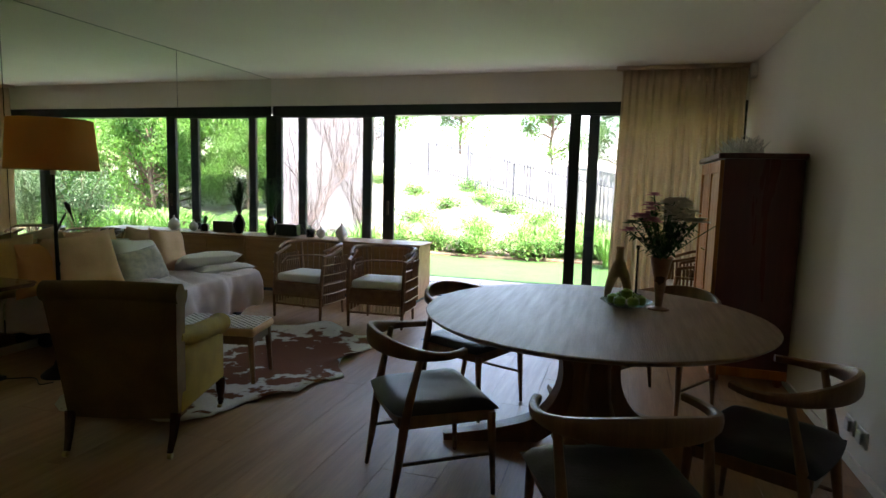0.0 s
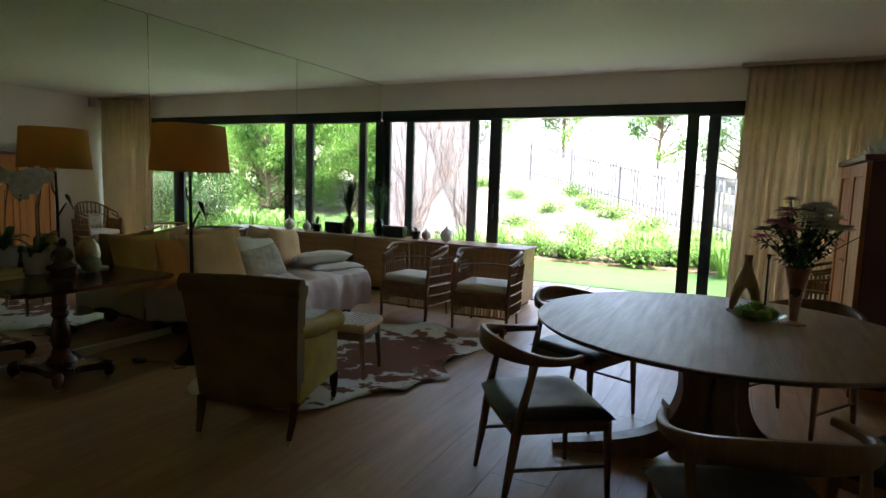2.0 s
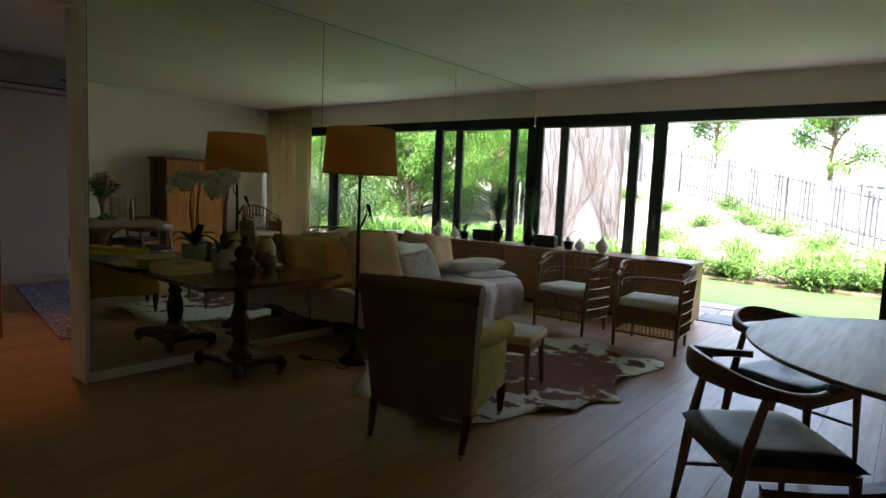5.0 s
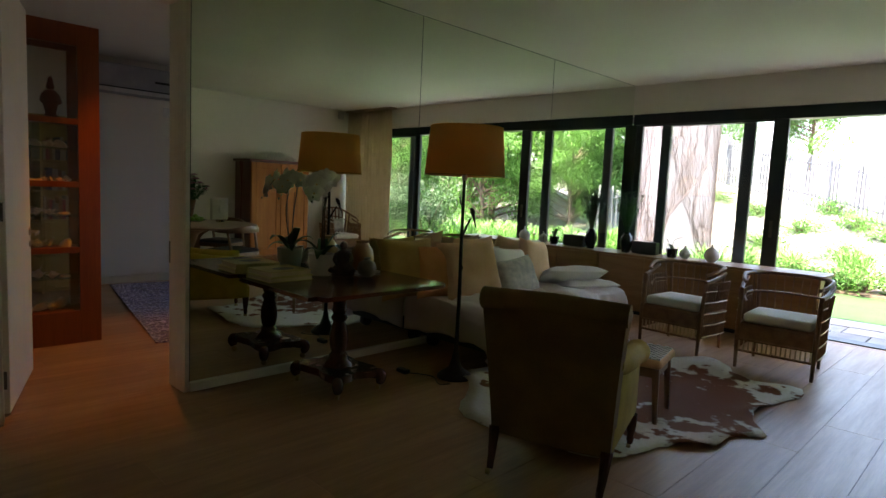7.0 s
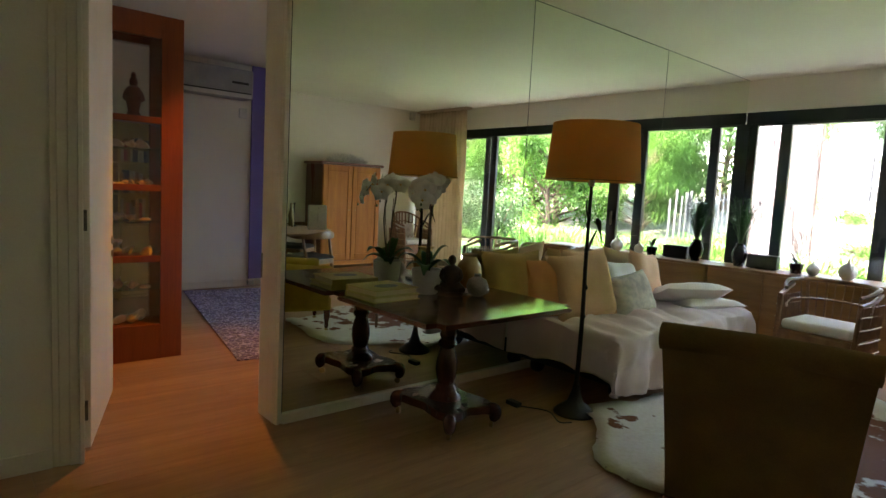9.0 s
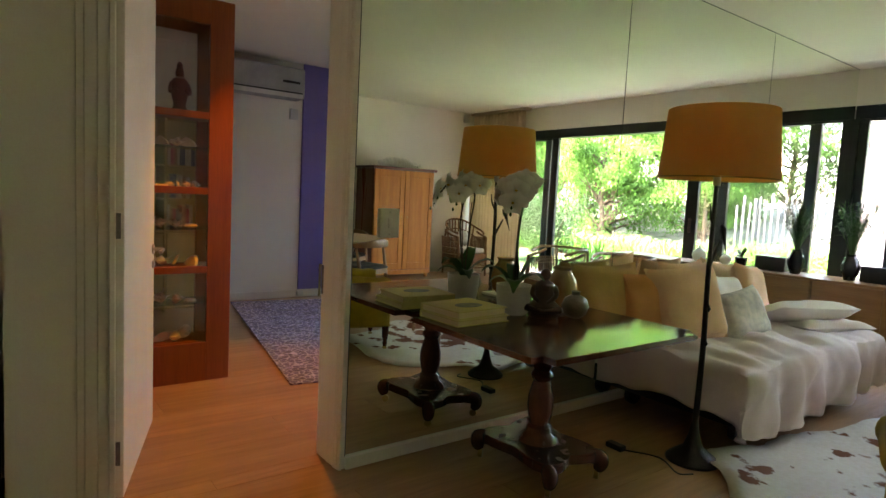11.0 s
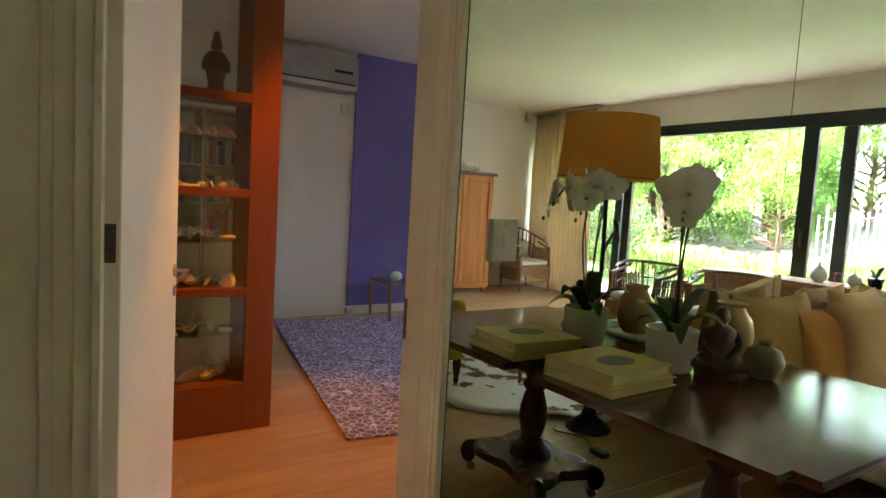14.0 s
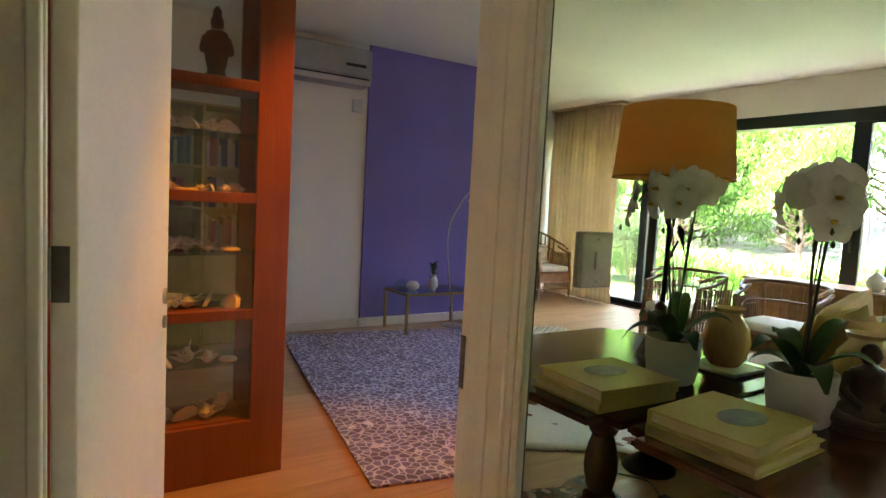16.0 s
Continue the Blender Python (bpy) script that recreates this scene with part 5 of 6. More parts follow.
# ---- next room ----
dc = thing("display_cabinet", "tall orange-brown glazed display cabinet with glass shelves", "cabinet", (-1.505, 0.02, 0))
Y0, Y1, D0, D1, CT = -1.10, -0.115, -0.32, 0.0, 2.46
for x0, x1 in ((D1 - 0.03, D1), (D0, D0 + 0.03)):
    part("stile", B(x0, Y1 - 0.15, 0.0, x1, Y1, CT, 0.003), M["orange_wood"], dc)
    part("stile", B(x0, Y0, 0.0, x1, Y0 + 0.15, CT, 0.003), M["orange_wood"], dc)
    part("bottom_rail", B(x0, Y0 + 0.15, 0.0, x1, Y1 - 0.15, 0.26, 0.003), M["orange_wood"], dc)
    part("top_rail", B(x0, Y0 + 0.15, CT - 0.16, x1, Y1 - 0.15, CT, 0.003), M["orange_wood"], dc)
    part("glazing", B((x0 + x1) / 2 - 0.002, Y0 + 0.15, 0.26, (x0 + x1) / 2 + 0.002, Y1 - 0.15, CT - 0.16), M["pane"], dc).visible_shadow = False
part("side", B(D0 + 0.03, Y1 - 0.02, 0.0, D1 - 0.03, Y1, CT, 0.002), M["orange_wood"], dc)
part("side", B(D0 + 0.03, Y0, 0.0, D1 - 0.03, Y0 + 0.02, CT, 0.002), M["orange_wood"], dc)
part("cabinet_top", B(D0 + 0.03, Y0 + 0.02, CT - 0.03, D1 - 0.03, Y1 - 0.02, CT, 0.002), M["orange_wood"], dc)
WOODZ, GLASSZ = (0.262, 0.76, 1.27, 1.75), (0.52, 1.01, 1.53)
for z in WOODZ:
    part("wood_shelf", B(D0 + 0.035, Y0 + 0.02, z - 0.03, D1 - 0.035, Y1 - 0.02, z, 0.002), M["orange_wood"], dc)
    if z > 0.3:
        part("shelf_rail", B(D1 - 0.028, Y0 + 0.15, z - 0.04, D1 - 0.001, Y1 - 0.15, z + 0.005, 0.003), M["orange_wood"], dc)
for z in GLASSZ:
    part("glass_shelf", B(D0 + 0.035, Y0 + 0.02, z - 0.008, D1 - 0.035, Y1 - 0.02, z), M["shelf_glass"], dc)


def shell_mesh(kind, rnd):
    bm = bmesh.new()
    if kind == 0:      # coiled whelk lying on its side
        line, rad = [], []
        for k in range(22):
            t = k / 21
            a = t * 5.2 * math.pi
            line.append(Vector((0.085 * t, 0.030 * (1 - t) * math.cos(a), 0.032 + 0.030 * (1 - t) * math.sin(a) * 0.8)))
            rad.append(0.026 * (1 - t) + 0.002)
        tube(bm, line, rad, 8)
    elif kind == 1:    # fan scallop
        n = 14
        rim = [(bm.verts.new((0.055 * math.sin(a), 0.01 + 0.02 * math.cos(a), 0.005 + 0.055 * max(0, math.cos(a)) * (1 + 0.08 * (k % 2)))), bm.verts.new((0.055 * math.sin(a), -0.01 + 0.02 * math.cos(a), 0.002 + 0.052 * max(0, math.cos(a))))) for k, a in enumerate(radians(-85 + 170 * k / n) for k in range(n + 1))]
        h0, h1 = bm.verts.new((0, 0.004, 0.0)), bm.verts.new((0, -0.012, 0.0))
        for p, q in zip(rim, rim[1:]):
            bm.faces.new((h0, p[0], q[0])), bm.faces.new((h1, q[1], p[1])), bm.faces.new((p[0], p[1], q[1], q[0]))
        bm.faces.new((h0, rim[-1][0], rim[-1][1], h1)), bm.faces.new((h0, h1, rim[0][1], rim[0][0]))
    elif kind == 2:    # spiny murex
        lathe(bm, [(0.006, 0), (0.024, 0.012), (0.030, 0.028), (0.018, 0.045), (0.004, 0.058)], 10)
        for k in range(18):
            a, z = rnd.uniform(0, 6.28), rnd.uniform(0.01, 0.04)
            d = Vector((math.cos(a), math.sin(a), rnd.uniform(-0.1, 0.9)))
            p = Vector((0.02 * math.cos(a), 0.02 * math.sin(a), z))
            q = p + d * rnd.uniform(0.02, 0.045)
            q.z = max(q.z, 0.002)
            tube(bm, [p, q], [0.006, 0.001], 5)
    else:              # smooth flat disc or cowrie
        lathe(bm, [(0.012, 0), (0.036, 0.004), (0.044, 0.012), (0.034, 0.022), (0.012, 0.027)], 14)
    return bm


rnd = random.Random(31)
shells = []
for kind in range(4):
    for q in range(2):
        me_ob = part("sea_shell", shell_mesh(kind, rnd), M["shell"], None, "", True)
        tagged(me_ob, ("coiled pale whelk shell on a cabinet shelf", "ribbed fan-shaped scallop shell on a cabinet shelf", "spiny murex shell on a cabinet shelf", "flat round pale shell on a cabinet shelf")[kind], "shell", "shells in the cabinet")
        shells.append(me_ob)
used = set()
for zi, z in enumerate(sorted(WOODZ[:3] + GLASSZ)):
    small = abs(z - 1.27) < 0.01
    n = 13 if small else 7
    for k in range(n):
        y = Y1 - 0.17 - (0.60 if not small else 0.60) * (k + 0.5) / n
        sc = 0.6 if small else rnd.uniform(0.85, 1.25)
        i = rnd.randrange(8)
        src = shells[i]
        m = pose(-1.505 - 0.11 + rnd.uniform(-0.05, 0.05), y, z + 0.001, 0, 0, rnd.uniform(0, 360)) @ Matrix.Scale(sc, 4)
        if i in used:
            ob = src.copy()
            scene.collection.objects.link(ob)
        else:
            ob = src
            used.add(i)
        ob.matrix_world = m
for i in range(8):
    if i not in used:
        shells[i].matrix_world = pose(-1.55, -0.9 + 0.02 * i, 0.263)
bm = bmesh.new()
lathe(bm, [(0.045, 0), (0.046, 0.02), (0.036, 0.04), (0.05, 0.10), (0.055, 0.16), (0.044, 0.20), (0.02, 0.215)], 14)
lathe(bm, [(0.012, 0.21), (0.027, 0.225), (0.028, 0.25), (0.016, 0.275), (0.02, 0.29), (0.006, 0.31)], 12)
for s in (-1, 1):
    tube(bm, curve([(s * 0.045, 0, 0.18), (s * 0.058, -0.01, 0.12), (s * 0.02, -0.045, 0.13)], 4), 0.014, 7)
single("carved_figure", bm, M["red_figure"], "dark red carved standing figure on the top shelf", "statue", place=(-1.615, -0.40, 1.751), turn=90, smooth=True)

bc = thing("bookcase", "tall olive wooden bookcase with open shelves and drawers", "bookcase", (FX + 0.055, 0, 0))
BY0, BY1, BD = -1.55, 0.37, 0.36
part("back", B(0.0, BY0, 0.0, 0.015, BY1, 1.95), M["olive_case"], bc)
ups = [BY0 + (BY1 - BY0) * k / 5 for k in range(6)]
for y in ups:
    part("upright", B(0.015, y - 0.012, 0, BD, y + 0.012, 1.95, 0.002), M["olive_case"], bc)
for z in (0.03, 0.42, 0.80, 1.12, 1.45, 1.93):
    for a, b in zip(ups, ups[1:]):
        part("shelf", B(0.015, a + 0.013, z, BD, b - 0.013, z + 0.02, 0.002), M["olive_case"], bc)
for a, b in zip(ups, ups[1:]):
    part("drawer", B(BD - 0.02, a + 0.016, 0.06, BD + 0.006, b - 0.016, 0.41, 0.003), M["olive_case"], bc)
    part("drawer", B(BD - 0.02, a + 0.016, 0.45, BD + 0.006, b - 0.016, 0.79, 0.003), M["olive_case"], bc)
COL = [mat("book_red", (0.35, 0.04, 0.06)), mat("book_blue", (0.05, 0.07, 0.12)), mat("book_cream", (0.55, 0.48, 0.36)), mat("book_tan", (0.32, 0.18, 0.08)), mat("book_grey", (0.18, 0.18, 0.19))]
for zi, z in enumerate((0.82, 1.14, 1.47)):
    for a, b in zip(ups, ups[1:]):
        y = a + 0.03
        flat = rnd.random() < 0.4
        if flat:
            zz = z
            for q in range(rnd.randrange(3, 6)):
                h = rnd.uniform(0.018, 0.035)
                bk = thing("shelf_book", "book lying flat in a stack on the bookcase", "book", (FX + 0.055, (a + b) / 2, zz), 0, "books in the bookcase")
                part("cover", B(0.1, -0.13, 0, 0.30, 0.13, h, 0.002), rnd.choice(COL), bk)
                part("page_block", B(0.105, -0.127, 0.003, 0.303, 0.127, h - 0.003), M["paper"], bk)
                zz += h
        else:
            while y < b - 0.06 - 0.1 * rnd.random():
                t, h = rnd.uniform(0.018, 0.04), rnd.uniform(0.17, 0.26)
                bk = thing("shelf_book", "upright book on the bookcase", "book", (FX + 0.055, y + t / 2, z), 0, "books in the bookcase")
                part("cover", B(0.12, -t / 2, 0, 0.30, t / 2 - 0.001, h, 0.002), rnd.choice(COL), bk)
                part("page_block", B(0.125, -t / 2 + 0.003, 0.004, 0.298, t / 2 - 0.004, h + 0.001), M["paper"], bk)
                y += t

ai = thing("air_conditioner", "grey wall-mounted air conditioner above a white wall panel", "air conditioner", (FX, 0, 0))
part("case", B(0.0, 0.50, 2.31, 0.23, 1.49, 2.65, 0.025, seg=3), M["plastic_grey"], ai, "", True)
part("front_panel", B(0.23, 0.53, 2.39, 0.24, 1.47, 2.62, 0.006), M["plastic_grey"], ai)
part("louvre", B(0.20, 0.54, 2.315, 0.245, 1.46, 2.36, 0.006), M["plastic_white"], ai)
part("display", B(0.24, 1.22, 2.47, 0.243, 1.42, 2.497, 0.001), M["plastic_black"], ai)
part("cover_slot", B(0.225, 0.54, 2.365, 0.234, 1.46, 2.378), M["plastic_black"], ai)
single("thermostat", B(0, 1.40, 2.10, 0.02, 1.50, 2.22, 0.004), M["plastic_white"], "small white thermostat on the wall", "thermostat", place=(FX, 0, 0))
single("floor_plug", B(0, 1.52, 0.02, 0.05, 1.60, 0.08, 0.01), M["plastic_white"], "white plug on the skirting", "plug", place=(FX + 0.05, 0, 0))

rug_mat = bpy.data.materials.new("lilac_rug")
rug_mat.use_nodes = True
n_, l_ = rug_mat.node_tree.nodes, rug_mat.node_tree.links
tc_, vo, cr_ = n_.new("ShaderNodeTexCoord"), n_.new("ShaderNodeTexVoronoi"), n_.new("ShaderNodeValToRGB")
vo.feature = "DISTANCE_TO_EDGE"
vo.inputs["Scale"].default_value = 21
l_.new(tc_.outputs["Object"], vo.inputs["Vector"]), l_.new(vo.outputs["Distance"], cr_.inputs[0])
cr_.color_ramp.elements[0].position, cr_.color_ramp.elements[1].position = 0.05, 0.10
cr_.color_ramp.elements[0].color, cr_.color_ramp.elements[1].color = (0.78, 0.70, 0.66, 1), (0.24, 0.19, 0.25, 1)
vo2, hs2, mx2 = n_.new("ShaderNodeTexVoronoi"), n_.new("ShaderNodeValToRGB"), n_.new("ShaderNodeMix")
vo2.inputs["Scale"].default_value = 21
l_.new(tc_.outputs["Object"], vo2.inputs["Vector"]), l_.new(vo2.outputs["Color"], hs2.inputs[0])
hs2.color_ramp.elements[0].color, hs2.color_ramp.elements[1].color = (0.42, 0.36, 0.36, 1), (0.85, 0.78, 1.0, 1)
mx2.data_type, mx2.blend_type = "RGBA", "MULTIPLY"
mx2.inputs[0].default_value = 1.0
l_.new(cr_.outputs[0], mx2.inputs[6]), l_.new(hs2.outputs[0], mx2.inputs[7])
l_.new(mx2.outputs[2], n_["Principled BSDF"].inputs["Base Color"])
n_["Principled BSDF"].inputs["Roughness"].default_value = 0.95
bp_ = n_.new("ShaderNodeBump")
bp_.inputs["Strength"].default_value = 0.5
nz_ = n_.new("ShaderNodeTexNoise")
nz_.inputs["Scale"].default_value = 160
l_.new(nz_.outputs[0], bp_.inputs["Height"]), l_.new(bp_.outputs[0], n_["Principled BSDF"].inputs["Normal"])
single("patterned_rug", B(-3.0, 0.0, 0.0, 0.0, 2.6, 0.014, 0.004), rug_mat, "lilac and brown rug with a pale crackle pattern", "rug", place=(-1.143, 0.197, 0.002), turn=-10)

gt = thing("side_table", "low brass side table with a glass top", "table", (-3.92, 2.2, 0))
for x in (-0.22, 0.22):
    for y in (-0.40, 0.40):
        part("leg", B(x - 0.012, y - 0.012, 0, x + 0.012, y + 0.012, 0.40, 0.002), M["brass"], gt)
for x in (-0.22, 0.22):
    part("rail", B(x - 0.012, -0.388, 0.376, x + 0.012, 0.388, 0.40, 0.002), M["brass"], gt)
for y in (-0.40, 0.40):
    part("rail", B(-0.208, y - 0.012, 0.376, 0.208, y + 0.012, 0.40, 0.002), M["brass"], gt)
part("glass_top", B(-0.23, -0.41, 0.401, 0.23, 0.41, 0.409, 0.001), M["shelf_glass"], gt)
jg = thing("silver_jug", "small silver jug with a green sprig", "vase", (-3.84, 2.16, 0.41))
part("jug_body", lathe(bmesh.new(), [(0.03, 0), (0.05, 0.04), (0.045, 0.10), (0.028, 0.13), (0.035, 0.155), (0.028, 0.15)], 18), M["steel"], jg, "", True)
bm = bmesh.new()
for k in range(70):
    a = rnd.uniform(0, 6.28)
    leaf_quad(bm, (0, 0, 0.14 + 0.1 * rnd.random()), (math.cos(a), math.sin(a), rnd.uniform(0.2, 1.6)), rnd.uniform(0.05, 0.12), 0.02)
part("sprig", bm, M["leaf"], jg)
single("white_skein", lathe(bmesh.new(), [(0.03, 0), (0.06, 0.02), (0.065, 0.05), (0.04, 0.085), (0.01, 0.09)], 16), M["pot"], "round white ornament on the side table", "ornament", place=(-3.87, 1.95, 0.41), smooth=True)
single("white_skein", lathe(bmesh.new(), [(0.03, 0), (0.055, 0.02), (0.06, 0.05), (0.03, 0.1), (0.01, 0.105)], 16), M["shelf_glass"], "clear glass bowl on the side table", "bowl", place=(-3.92, 1.84, 0.41), smooth=True)
rl = thing("reading_lamp", "slim chrome arc reading lamp with a pale shade", "lamp", (-3.95, 2.50, 0))
part("base", lathe(bmesh.new(), [(0.11, 0), (0.11, 0.015), (0.02, 0.025)], 20), M["steel"], rl, "", True)
part("arc", tube(bmesh.new(), curve([(0, 0, 0.02), (0, -0.12, 0.9), (0.0, 0.0, 1.25), (0.0, 0.18, 1.45)], 6), 0.008, 8), M["steel"], rl, "", True)
part("lamp_shade", lathe(bmesh.new(), [(0.05, 0.0), (0.14, -0.20), (0.135, -0.20), (0.045, 0.0)], 20, (0, 0.28, 1.50), close=False), M["linen"], rl, "", True)
part("shade_arm", tube(bmesh.new(), [(0, 0.18, 1.45), (0, 0.28, 1.49)], 0.006, 6), M["steel"], rl)


# ---- garden ----
def ground_height(x, y):
    t = max(0.0, y - 11.3)
    z = -0.08 + 0.10 * t if t < 1 else -0.08 + 0.10 + 0.17 * (min(t, 12) - 1)
    z += 0.03 * max(0, t - 12)
    z += 0.11 * min(9.0, max(0.0, 4.5 - x)) * min(1, max(0, (y - 11.5) / 5))
    z -= 0.10 * min(6.0, max(0.0, x - 4.5)) * min(1, max(0, (y - 12) / 5))
    return z + 0.18 * noise.noise(Vector((x * 0.3, y * 0.3, 0))) * min(1, t / 3)


bm = bmesh.new()
xs = [-1500, -300, -80, -40] + [-25 + 1.0 * k for k in range(71)] + [60, 100, 400, 1500]
ys = [-1500, -200, -40, -10, 3, 5.72, 6.4, 7.1] + [8 + 0.8 * k for k in range(36)] + [45, 70, 150, 500, 1500]
gv = [[bm.verts.new((x, y, ground_height(x, min(y, 60)) if y > 5 else -0.12)) for x in xs] for y in ys]
for a, b in zip(gv, gv[1:]):
    for i in range(len(xs) - 1):
        bm.faces.new((a[i], a[i + 1], b[i + 1], b[i]))
gr = tagged(part("ground", bm, M["lawn"], None, "", True), "mown lawn running up into a pale dry bank", "ground", "", S)
gr.data.materials.append(M["hill"])
for f in gr.data.polygons:
    c = f.center
    if c.y > 11.3 or c.y < -20:
        f.material_index = 1
struct("flower_bed", B(-6, 10.2, -0.1, 30, 11.9, -0.03, 0.02), M["soil"], "dark soil bed along the lawn's edge", "ground")
struct("eave", B(-0.1, WY + 0.25, 2.32, WX + 0.4, WY + 0.55, 2.62), M["concrete"], "deep roof overhang above the windows", "eave")
struct("roof", B(-4.7, -4.0, H + 0.2, WX + 0.6, WY + 0.55, H + 0.42), M["concrete"], "flat house roof", "roof")
struct("garden_wall", B(-1.15, WY + 0.3, -0.1, -0.85, 11.0, 3.3, 0.01), M["wall_render"], "rendered garden wall, coloured dark as if in shade, grown over by bare vines", "wall")

rnd = random.Random(77)


def creep(start, heading, count, step):
    pts = [Vector(start)]
    for s in range(count):
        heading += rnd.gauss(0, 0.28)
        heading = min(2.6, max(0.5, heading))
        ln = step * rnd.uniform(0.6, 1.4)
        p = pts[-1] + Vector((0, math.cos(heading) * ln, math.sin(heading) * ln))
        p.x, p.y = -0.84 + rnd.uniform(0, 0.035), min(10.95, max(5.9, p.y))
        if p.z > 3.28:
            break
        pts.append(p)
    return pts


for k in range(17):
    bm = bmesh.new()
    main = creep((-0.835, 10.9 - 4.2 * rnd.random() ** 1.5, -0.06), rnd.uniform(1.1, 2.2), 26, 0.15)
    tube(bm, main, [0.009 * (1 - 0.7 * i / len(main)) for i in range(len(main))], 5)
    for p in main[2:]:
        for s in range(rnd.randrange(1, 4)):
            q = creep(p, rnd.uniform(0.5, 2.6), rnd.randrange(4, 13), 0.09)
            if len(q) > 1:
                tube(bm, q, rnd.uniform(0.0018, 0.0036), 3)
    single("bare_vine", bm, M["twig"], "leafless climbing vine on the garden wall", "vine", "vines on the wall")


def shrub(name, label, seed, size, leafs, leaf_len, material, category="shrub"):
    rnd = random.Random(seed)
    s = thing(name, label, category, group="shrubs of the bed")
    bm = bmesh.new()
    tips = []
    for k in range(18):
        a, r = rnd.uniform(0, 6.28), size[0] * math.sqrt(rnd.random())
        tip = Vector((r * math.cos(a), r * math.sin(a), size[1] * rnd.uniform(0.35, 1.0)))
        tube(bm, curve([(0.1 * tip.x, 0.1 * tip.y, 0), (tip.x * 0.4, tip.y * 0.4, tip.z * 0.6), tip], 2), 0.008, 4)
        tips.append(tip)
    part("branches", bm, M["bark"], s)
    bm = bmesh.new()
    for k in range(leafs):
        t = rnd.choice(tips)
        p = t * rnd.uniform(0.55, 1.0) + Vector((rnd.gauss(0, 0.12), rnd.gauss(0, 0.12), rnd.gauss(0, 0.09))) * size[0] * 1.6
        p.z = max(0.02, p.z)
        leaf_quad(bm, p, (rnd.uniform(-1, 1), rnd.uniform(-1, 1), rnd.uniform(-0.3, 0.8)), leaf_len * rnd.uniform(0.6, 1.2), leaf_len * 0.45)
    part("leaves", bm, material, s)
    return s


def strap_clump(name, label, seed, length, count):
    rnd = random.Random(seed)
    bm = bmesh.new()
    for k in range(count):
        a = rnd.uniform(0, 6.28)
        strap(bm, (rnd.uniform(-0.12, 0.12), rnd.uniform(-0.12, 0.12), 0), a, length * rnd.uniform(0.35, 0.8), 0.017, length * rnd.uniform(0.6, 1.1), length * 0.25, 4)
    return single(name, bm, M["grass_blade"], label, "plant", "strap-leaved clumps")


low = shrub("bed_shrub", "low leafy green shrub at the lawn's edge", 1, (0.45, 0.38), 520, 0.10, M["foliage"])
low.matrix_world = pose(-0.2, 10.6, -0.05)
clump = strap_clump("agapanthus_clump", "clump of arching strap-shaped green leaves", 2, 0.58, 90)
clump.matrix_world = pose(0.6, 11.2, -0.04)
rnd = random.Random(5)
for k in range(27):
    copy_thing(low, pose(0.4 + 0.42 * k + rnd.uniform(-0.2, 0.2), 10.55 + rnd.uniform(-0.15, 0.25), -0.05, 0, 0, rnd.uniform(0, 360)) @ Matrix.Scale(rnd.uniform(0.8, 1.25), 4))
for k in range(40):
    x, y = rnd.uniform(-0.5, 12), rnd.uniform(10.8, 12.4)
    copy_thing(clump, pose(x, y, ground_height(x, y) - 0.02, 0, 0, rnd.uniform(0, 360)) @ Matrix.Scale(rnd.uniform(0.75, 1.25), 4))
for x, y in ((4.55, 9.7), (4.9, 10.0), (5.4, 9.6), (5.8, 9.9), (6.3, 9.4), (7.0, 9.6), (7.6, 9.2), (-0.45, 8.4), (-0.4, 9.0), (-0.3, 9.6)):
    copy_thing(clump, pose(x, y, -0.06, 0, 0, rnd.uniform(0, 360)) @ Matrix.Scale(rnd.uniform(1.0, 1.5), 4))
ivy = shrub("bank_shrub", "spreading green ground-cover shrub on the bank", 9, (0.9, 0.35), 900, 0.10, M["foliage"])
ivy.matrix_world = pose(-0.2, 15.0, ground_height(-0.2, 15.0) - 0.05)
for x, y in ((0.9, 15.6), (-1.4, 15.8), (1.7, 14.9), (2.6, 14.0), (3.9, 13.6), (-2.8, 16.2), (0.2, 16.6), (4.8, 13.2), (-0.6, 13.4), (1.2, 13.2), (2.9, 12.9)):
    copy_thing(ivy, pose(x, y, ground_height(x, y) - 0.05, 0, 0, rnd.uniform(0, 360)))
hedge = shrub("hedge", "dense dark green clipped hedge shrub", 13, (0.85, 1.75), 4200, 0.085, M["foliage_dark"], "hedge")
hedge.matrix_world = pose(6.6, 8.3, -0.06)
for x, y in ((7.9, 8.2), (9.2, 8.0)):
    copy_thing(hedge, pose(x, y, -0.06, 0, 0, rnd.uniform(0, 360)))


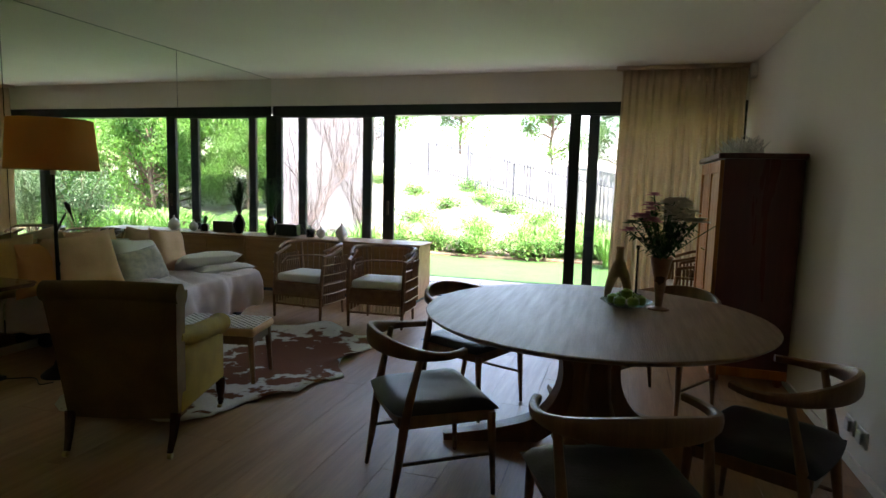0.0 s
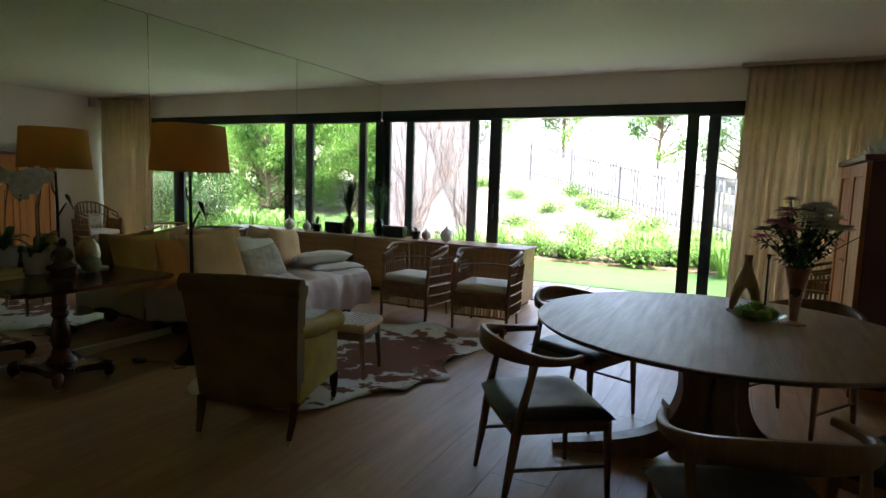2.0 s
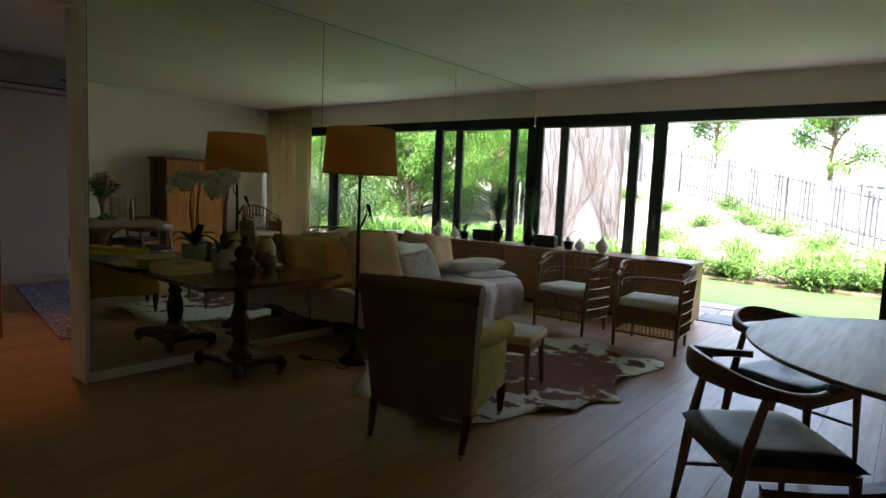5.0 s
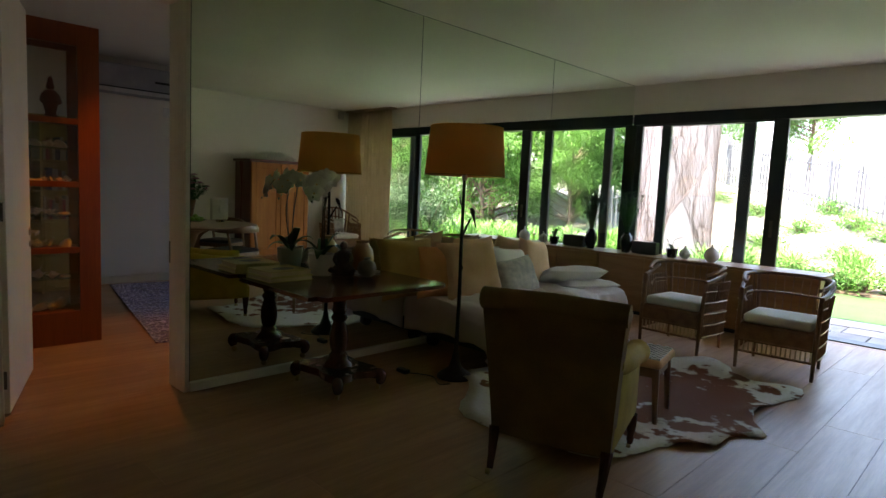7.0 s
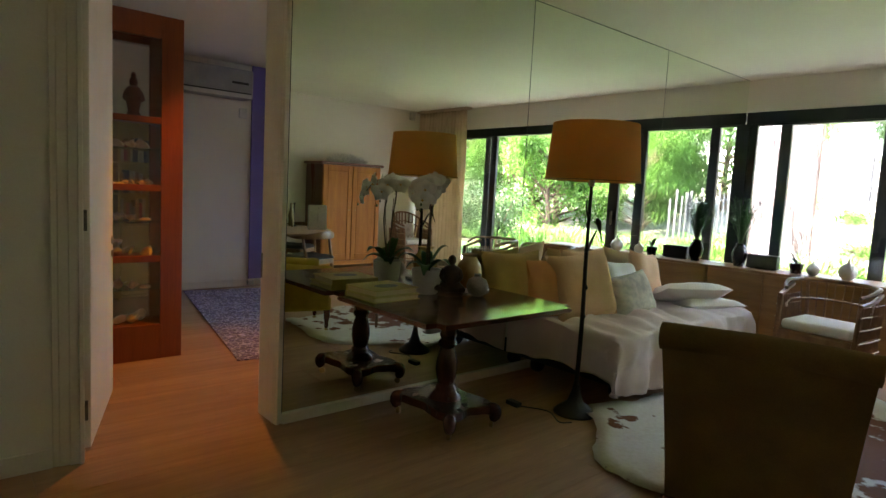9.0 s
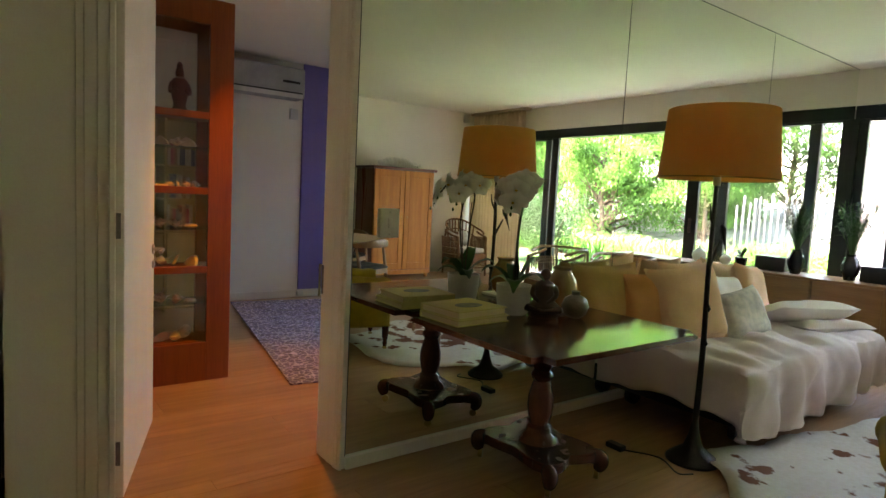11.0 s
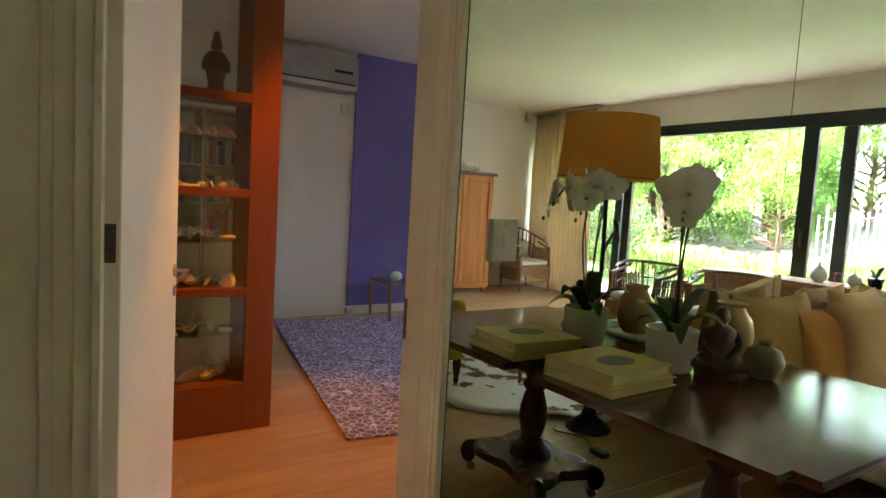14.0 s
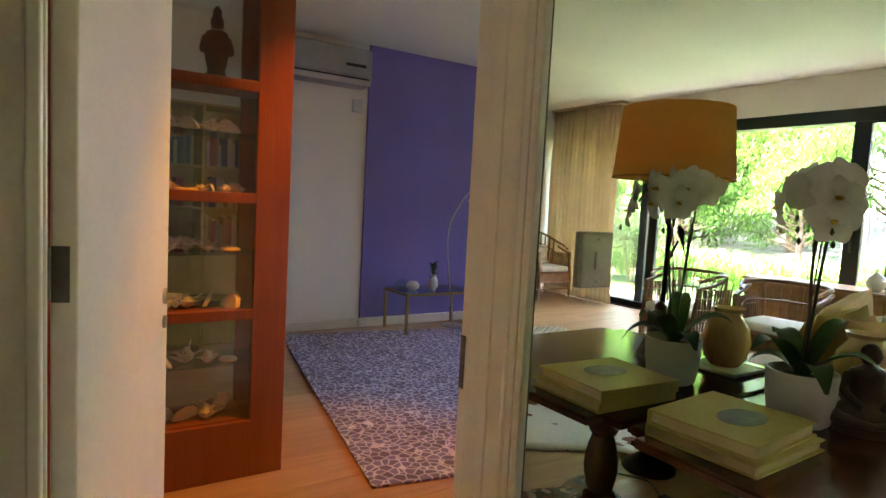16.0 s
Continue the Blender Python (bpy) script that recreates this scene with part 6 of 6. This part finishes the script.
def tree(seed, height, spread, leafs, label):
    rnd = random.Random(seed)
    t = thing("garden_tree", label, "tree", group="garden trees")
    bm = bmesh.new()
    tube(bm, curve([(0, 0, -0.1), (0.08, 0.03, height * 0.2), (-0.05, 0.06, height * 0.45), (0.05, 0, height * 0.75)], 4), [0.14 - 0.008 * k for k in range(13)], 8)
    tips = []
    for k in range(34):
        a, z0 = rnd.uniform(0, 6.28), height * rnd.uniform(0.05, 0.7)
        r = spread * rnd.uniform(0.45, 1.0) * (1 - 0.35 * z0 / height)
        tip = Vector((r * math.cos(a), r * math.sin(a), z0 + height * rnd.uniform(0.05, 0.30)))
        tube(bm, curve([(0, 0, z0), (tip.x * 0.5, tip.y * 0.5, z0 + 0.4 * (tip.z - z0) + 0.1), tip], 3), [0.05, 0.045, 0.04, 0.03, 0.022, 0.015, 0.008], 5)
        tips += [tip, tip * 0.72 + Vector((0, 0, 0.28 * z0)), Vector((tip.x * 0.8, tip.y * 0.8, tip.z + 0.3))]
    part("trunk", bm, M["bark"], t, "", True)
    bm = bmesh.new()
    for k in range(leafs):
        c = rnd.choice(tips)
        p = c + Vector((rnd.gauss(0, 0.30), rnd.gauss(0, 0.30), rnd.gauss(0, 0.20)))
        leaf_quad(bm, p, (rnd.uniform(-1, 1), rnd.uniform(-1, 1), rnd.uniform(-0.8, 0.4)), rnd.uniform(0.13, 0.24), 0.06)
    part("crown", bm, M["foliage"], t)
    return t


t1 = tree(3, 5.8, 2.5, 14000, "broad leafy garden tree, bright green in the sun")
t1.matrix_world = pose(7.9, 16.6, ground_height(7.9, 16.6))
t2 = tree(6, 5.2, 2.3, 12500, "rounded leafy garden tree, bright green in the sun")
t2.matrix_world = pose(10.9, 15.8, ground_height(10.9, 15.8))
for src, x, y, k in ((t1, 13.6, 17.5, 1.1), (t2, 16.4, 16.5, 1.1), (t1, 19.5, 18, 1.2), (t2, 23, 16, 1.2), (t1, 10.2, 20.5, 1.25), (t2, 14.5, 22, 1.4), (t1, 20, 23, 1.5), (t2, 27, 20, 1.5), (t1, 7.0, 20.5, 0.9), (t2, 9.4, 13.4, 0.72), (t1, 12.6, 12.6, 0.75), (t2, 16, 13, 0.8), (t1, 6.6, 14.4, 0.55), (t2, 1.6, 25, 0.75), (t1, 4.6, 24, 0.7), (t2, -2.5, 25, 0.7), (t1, -6, 23, 0.9), (t2, -9, 20, 1.0), (t1, 31, 17, 1.4)):
    copy_thing(src, pose(x, y, ground_height(x, y), 0, 0, rnd.uniform(0, 360)) @ Matrix.Scale(k, 4))

# white palisade fence climbing the bank
fence = thing("palisade_fence", "white metal palisade fence along the bank", "fence")
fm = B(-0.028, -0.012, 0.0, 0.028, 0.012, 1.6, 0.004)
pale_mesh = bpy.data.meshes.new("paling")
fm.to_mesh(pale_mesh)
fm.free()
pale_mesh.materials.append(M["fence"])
prev = None
for k in range(94):
    x = -5 + 0.11 * k
    y = 17.6 - 0.62 * (x + 1.5)
    z = ground_height(x, y) - 0.05
    ob = new("paling", pale_mesh)
    ob.parent = fence
    ob.matrix_local = pose(x, y, z, 0, 1.2 * math.sin(7.3 * k), 0) @ Matrix.Scale(0.92 + 0.08 * math.sin(3.7 * k), 4)
    if k % 15 == 0:
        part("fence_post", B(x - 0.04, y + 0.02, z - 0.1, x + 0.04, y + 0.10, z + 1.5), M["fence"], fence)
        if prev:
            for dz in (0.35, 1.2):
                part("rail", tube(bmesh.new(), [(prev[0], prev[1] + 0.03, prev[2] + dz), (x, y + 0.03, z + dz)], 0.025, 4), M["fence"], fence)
        prev = (x, y, z)

# ---- floor boards and paving ----
floor = struct("floor", B(-4.6, -3.4, -0.14, WX, WY, -0.022), M["joint"], "wide oak floor boards with dark joints", "floor")
base_floor = bpy.data.objects["floor"]
rnd = random.Random(12)
PW = 0.30
meshes = {}
def plank(x0, x1, y0, y1):
    key = (round(x1 - x0, 3), round(y1 - y0, 3))
    if key not in meshes:
        fb = B(-key[0] / 2 + 0.0006, -key[1] / 2 + 0.0006, -0.022, key[0] / 2 - 0.0006, key[1] / 2 - 0.0006, 0.0, 0.0009, seg=1)
        me = bpy.data.meshes.new("floor_board")
        fb.to_mesh(me)
        fb.free()
        me.materials.append(M["oak_floor"])
        meshes[key] = me
    ob = new("floor_board", meshes[key])
    ob.parent = base_floor
    ob.matrix_local = pose((x0 + x1) / 2, (y0 + y1) / 2, 0)
x = -4.6
k = 0
while x < WX - 0.01:
    x1 = min(x + PW, WX)
    if abs(x) < PW and x < 0 < x1:
        x1 = 0.0
    y = -3.4 - (0.0, 1.1, 0.5, 1.6)[k % 4]
    while y < WY - 0.01:
        y1 = min(y + 2.2, WY)
        plank(x, x1, max(y, -3.4), y1)
        y = y1
    x, k = x1, k + 1

pav = struct("patio", B(-0.8, WY, -0.16, 10, 7.12, -0.05), M["soil"], "patio of irregular grey slate slabs", "pavement")
for j, (y0, y1) in enumerate(((WY + 0.21, 6.18), (6.19, 6.62), (6.63, 7.10))):
    x = -0.8
    while x < 10:
        w = rnd.uniform(0.35, 0.75)
        fb = B(x + 0.006, y0, -0.055, min(10, x + w) - 0.006, y1 - rnd.uniform(0.0, 0.02), -0.012 - rnd.uniform(0, 0.008), 0.006, seg=1)
        part("slate_slab", fb, M["slate"], pav)
        x += w
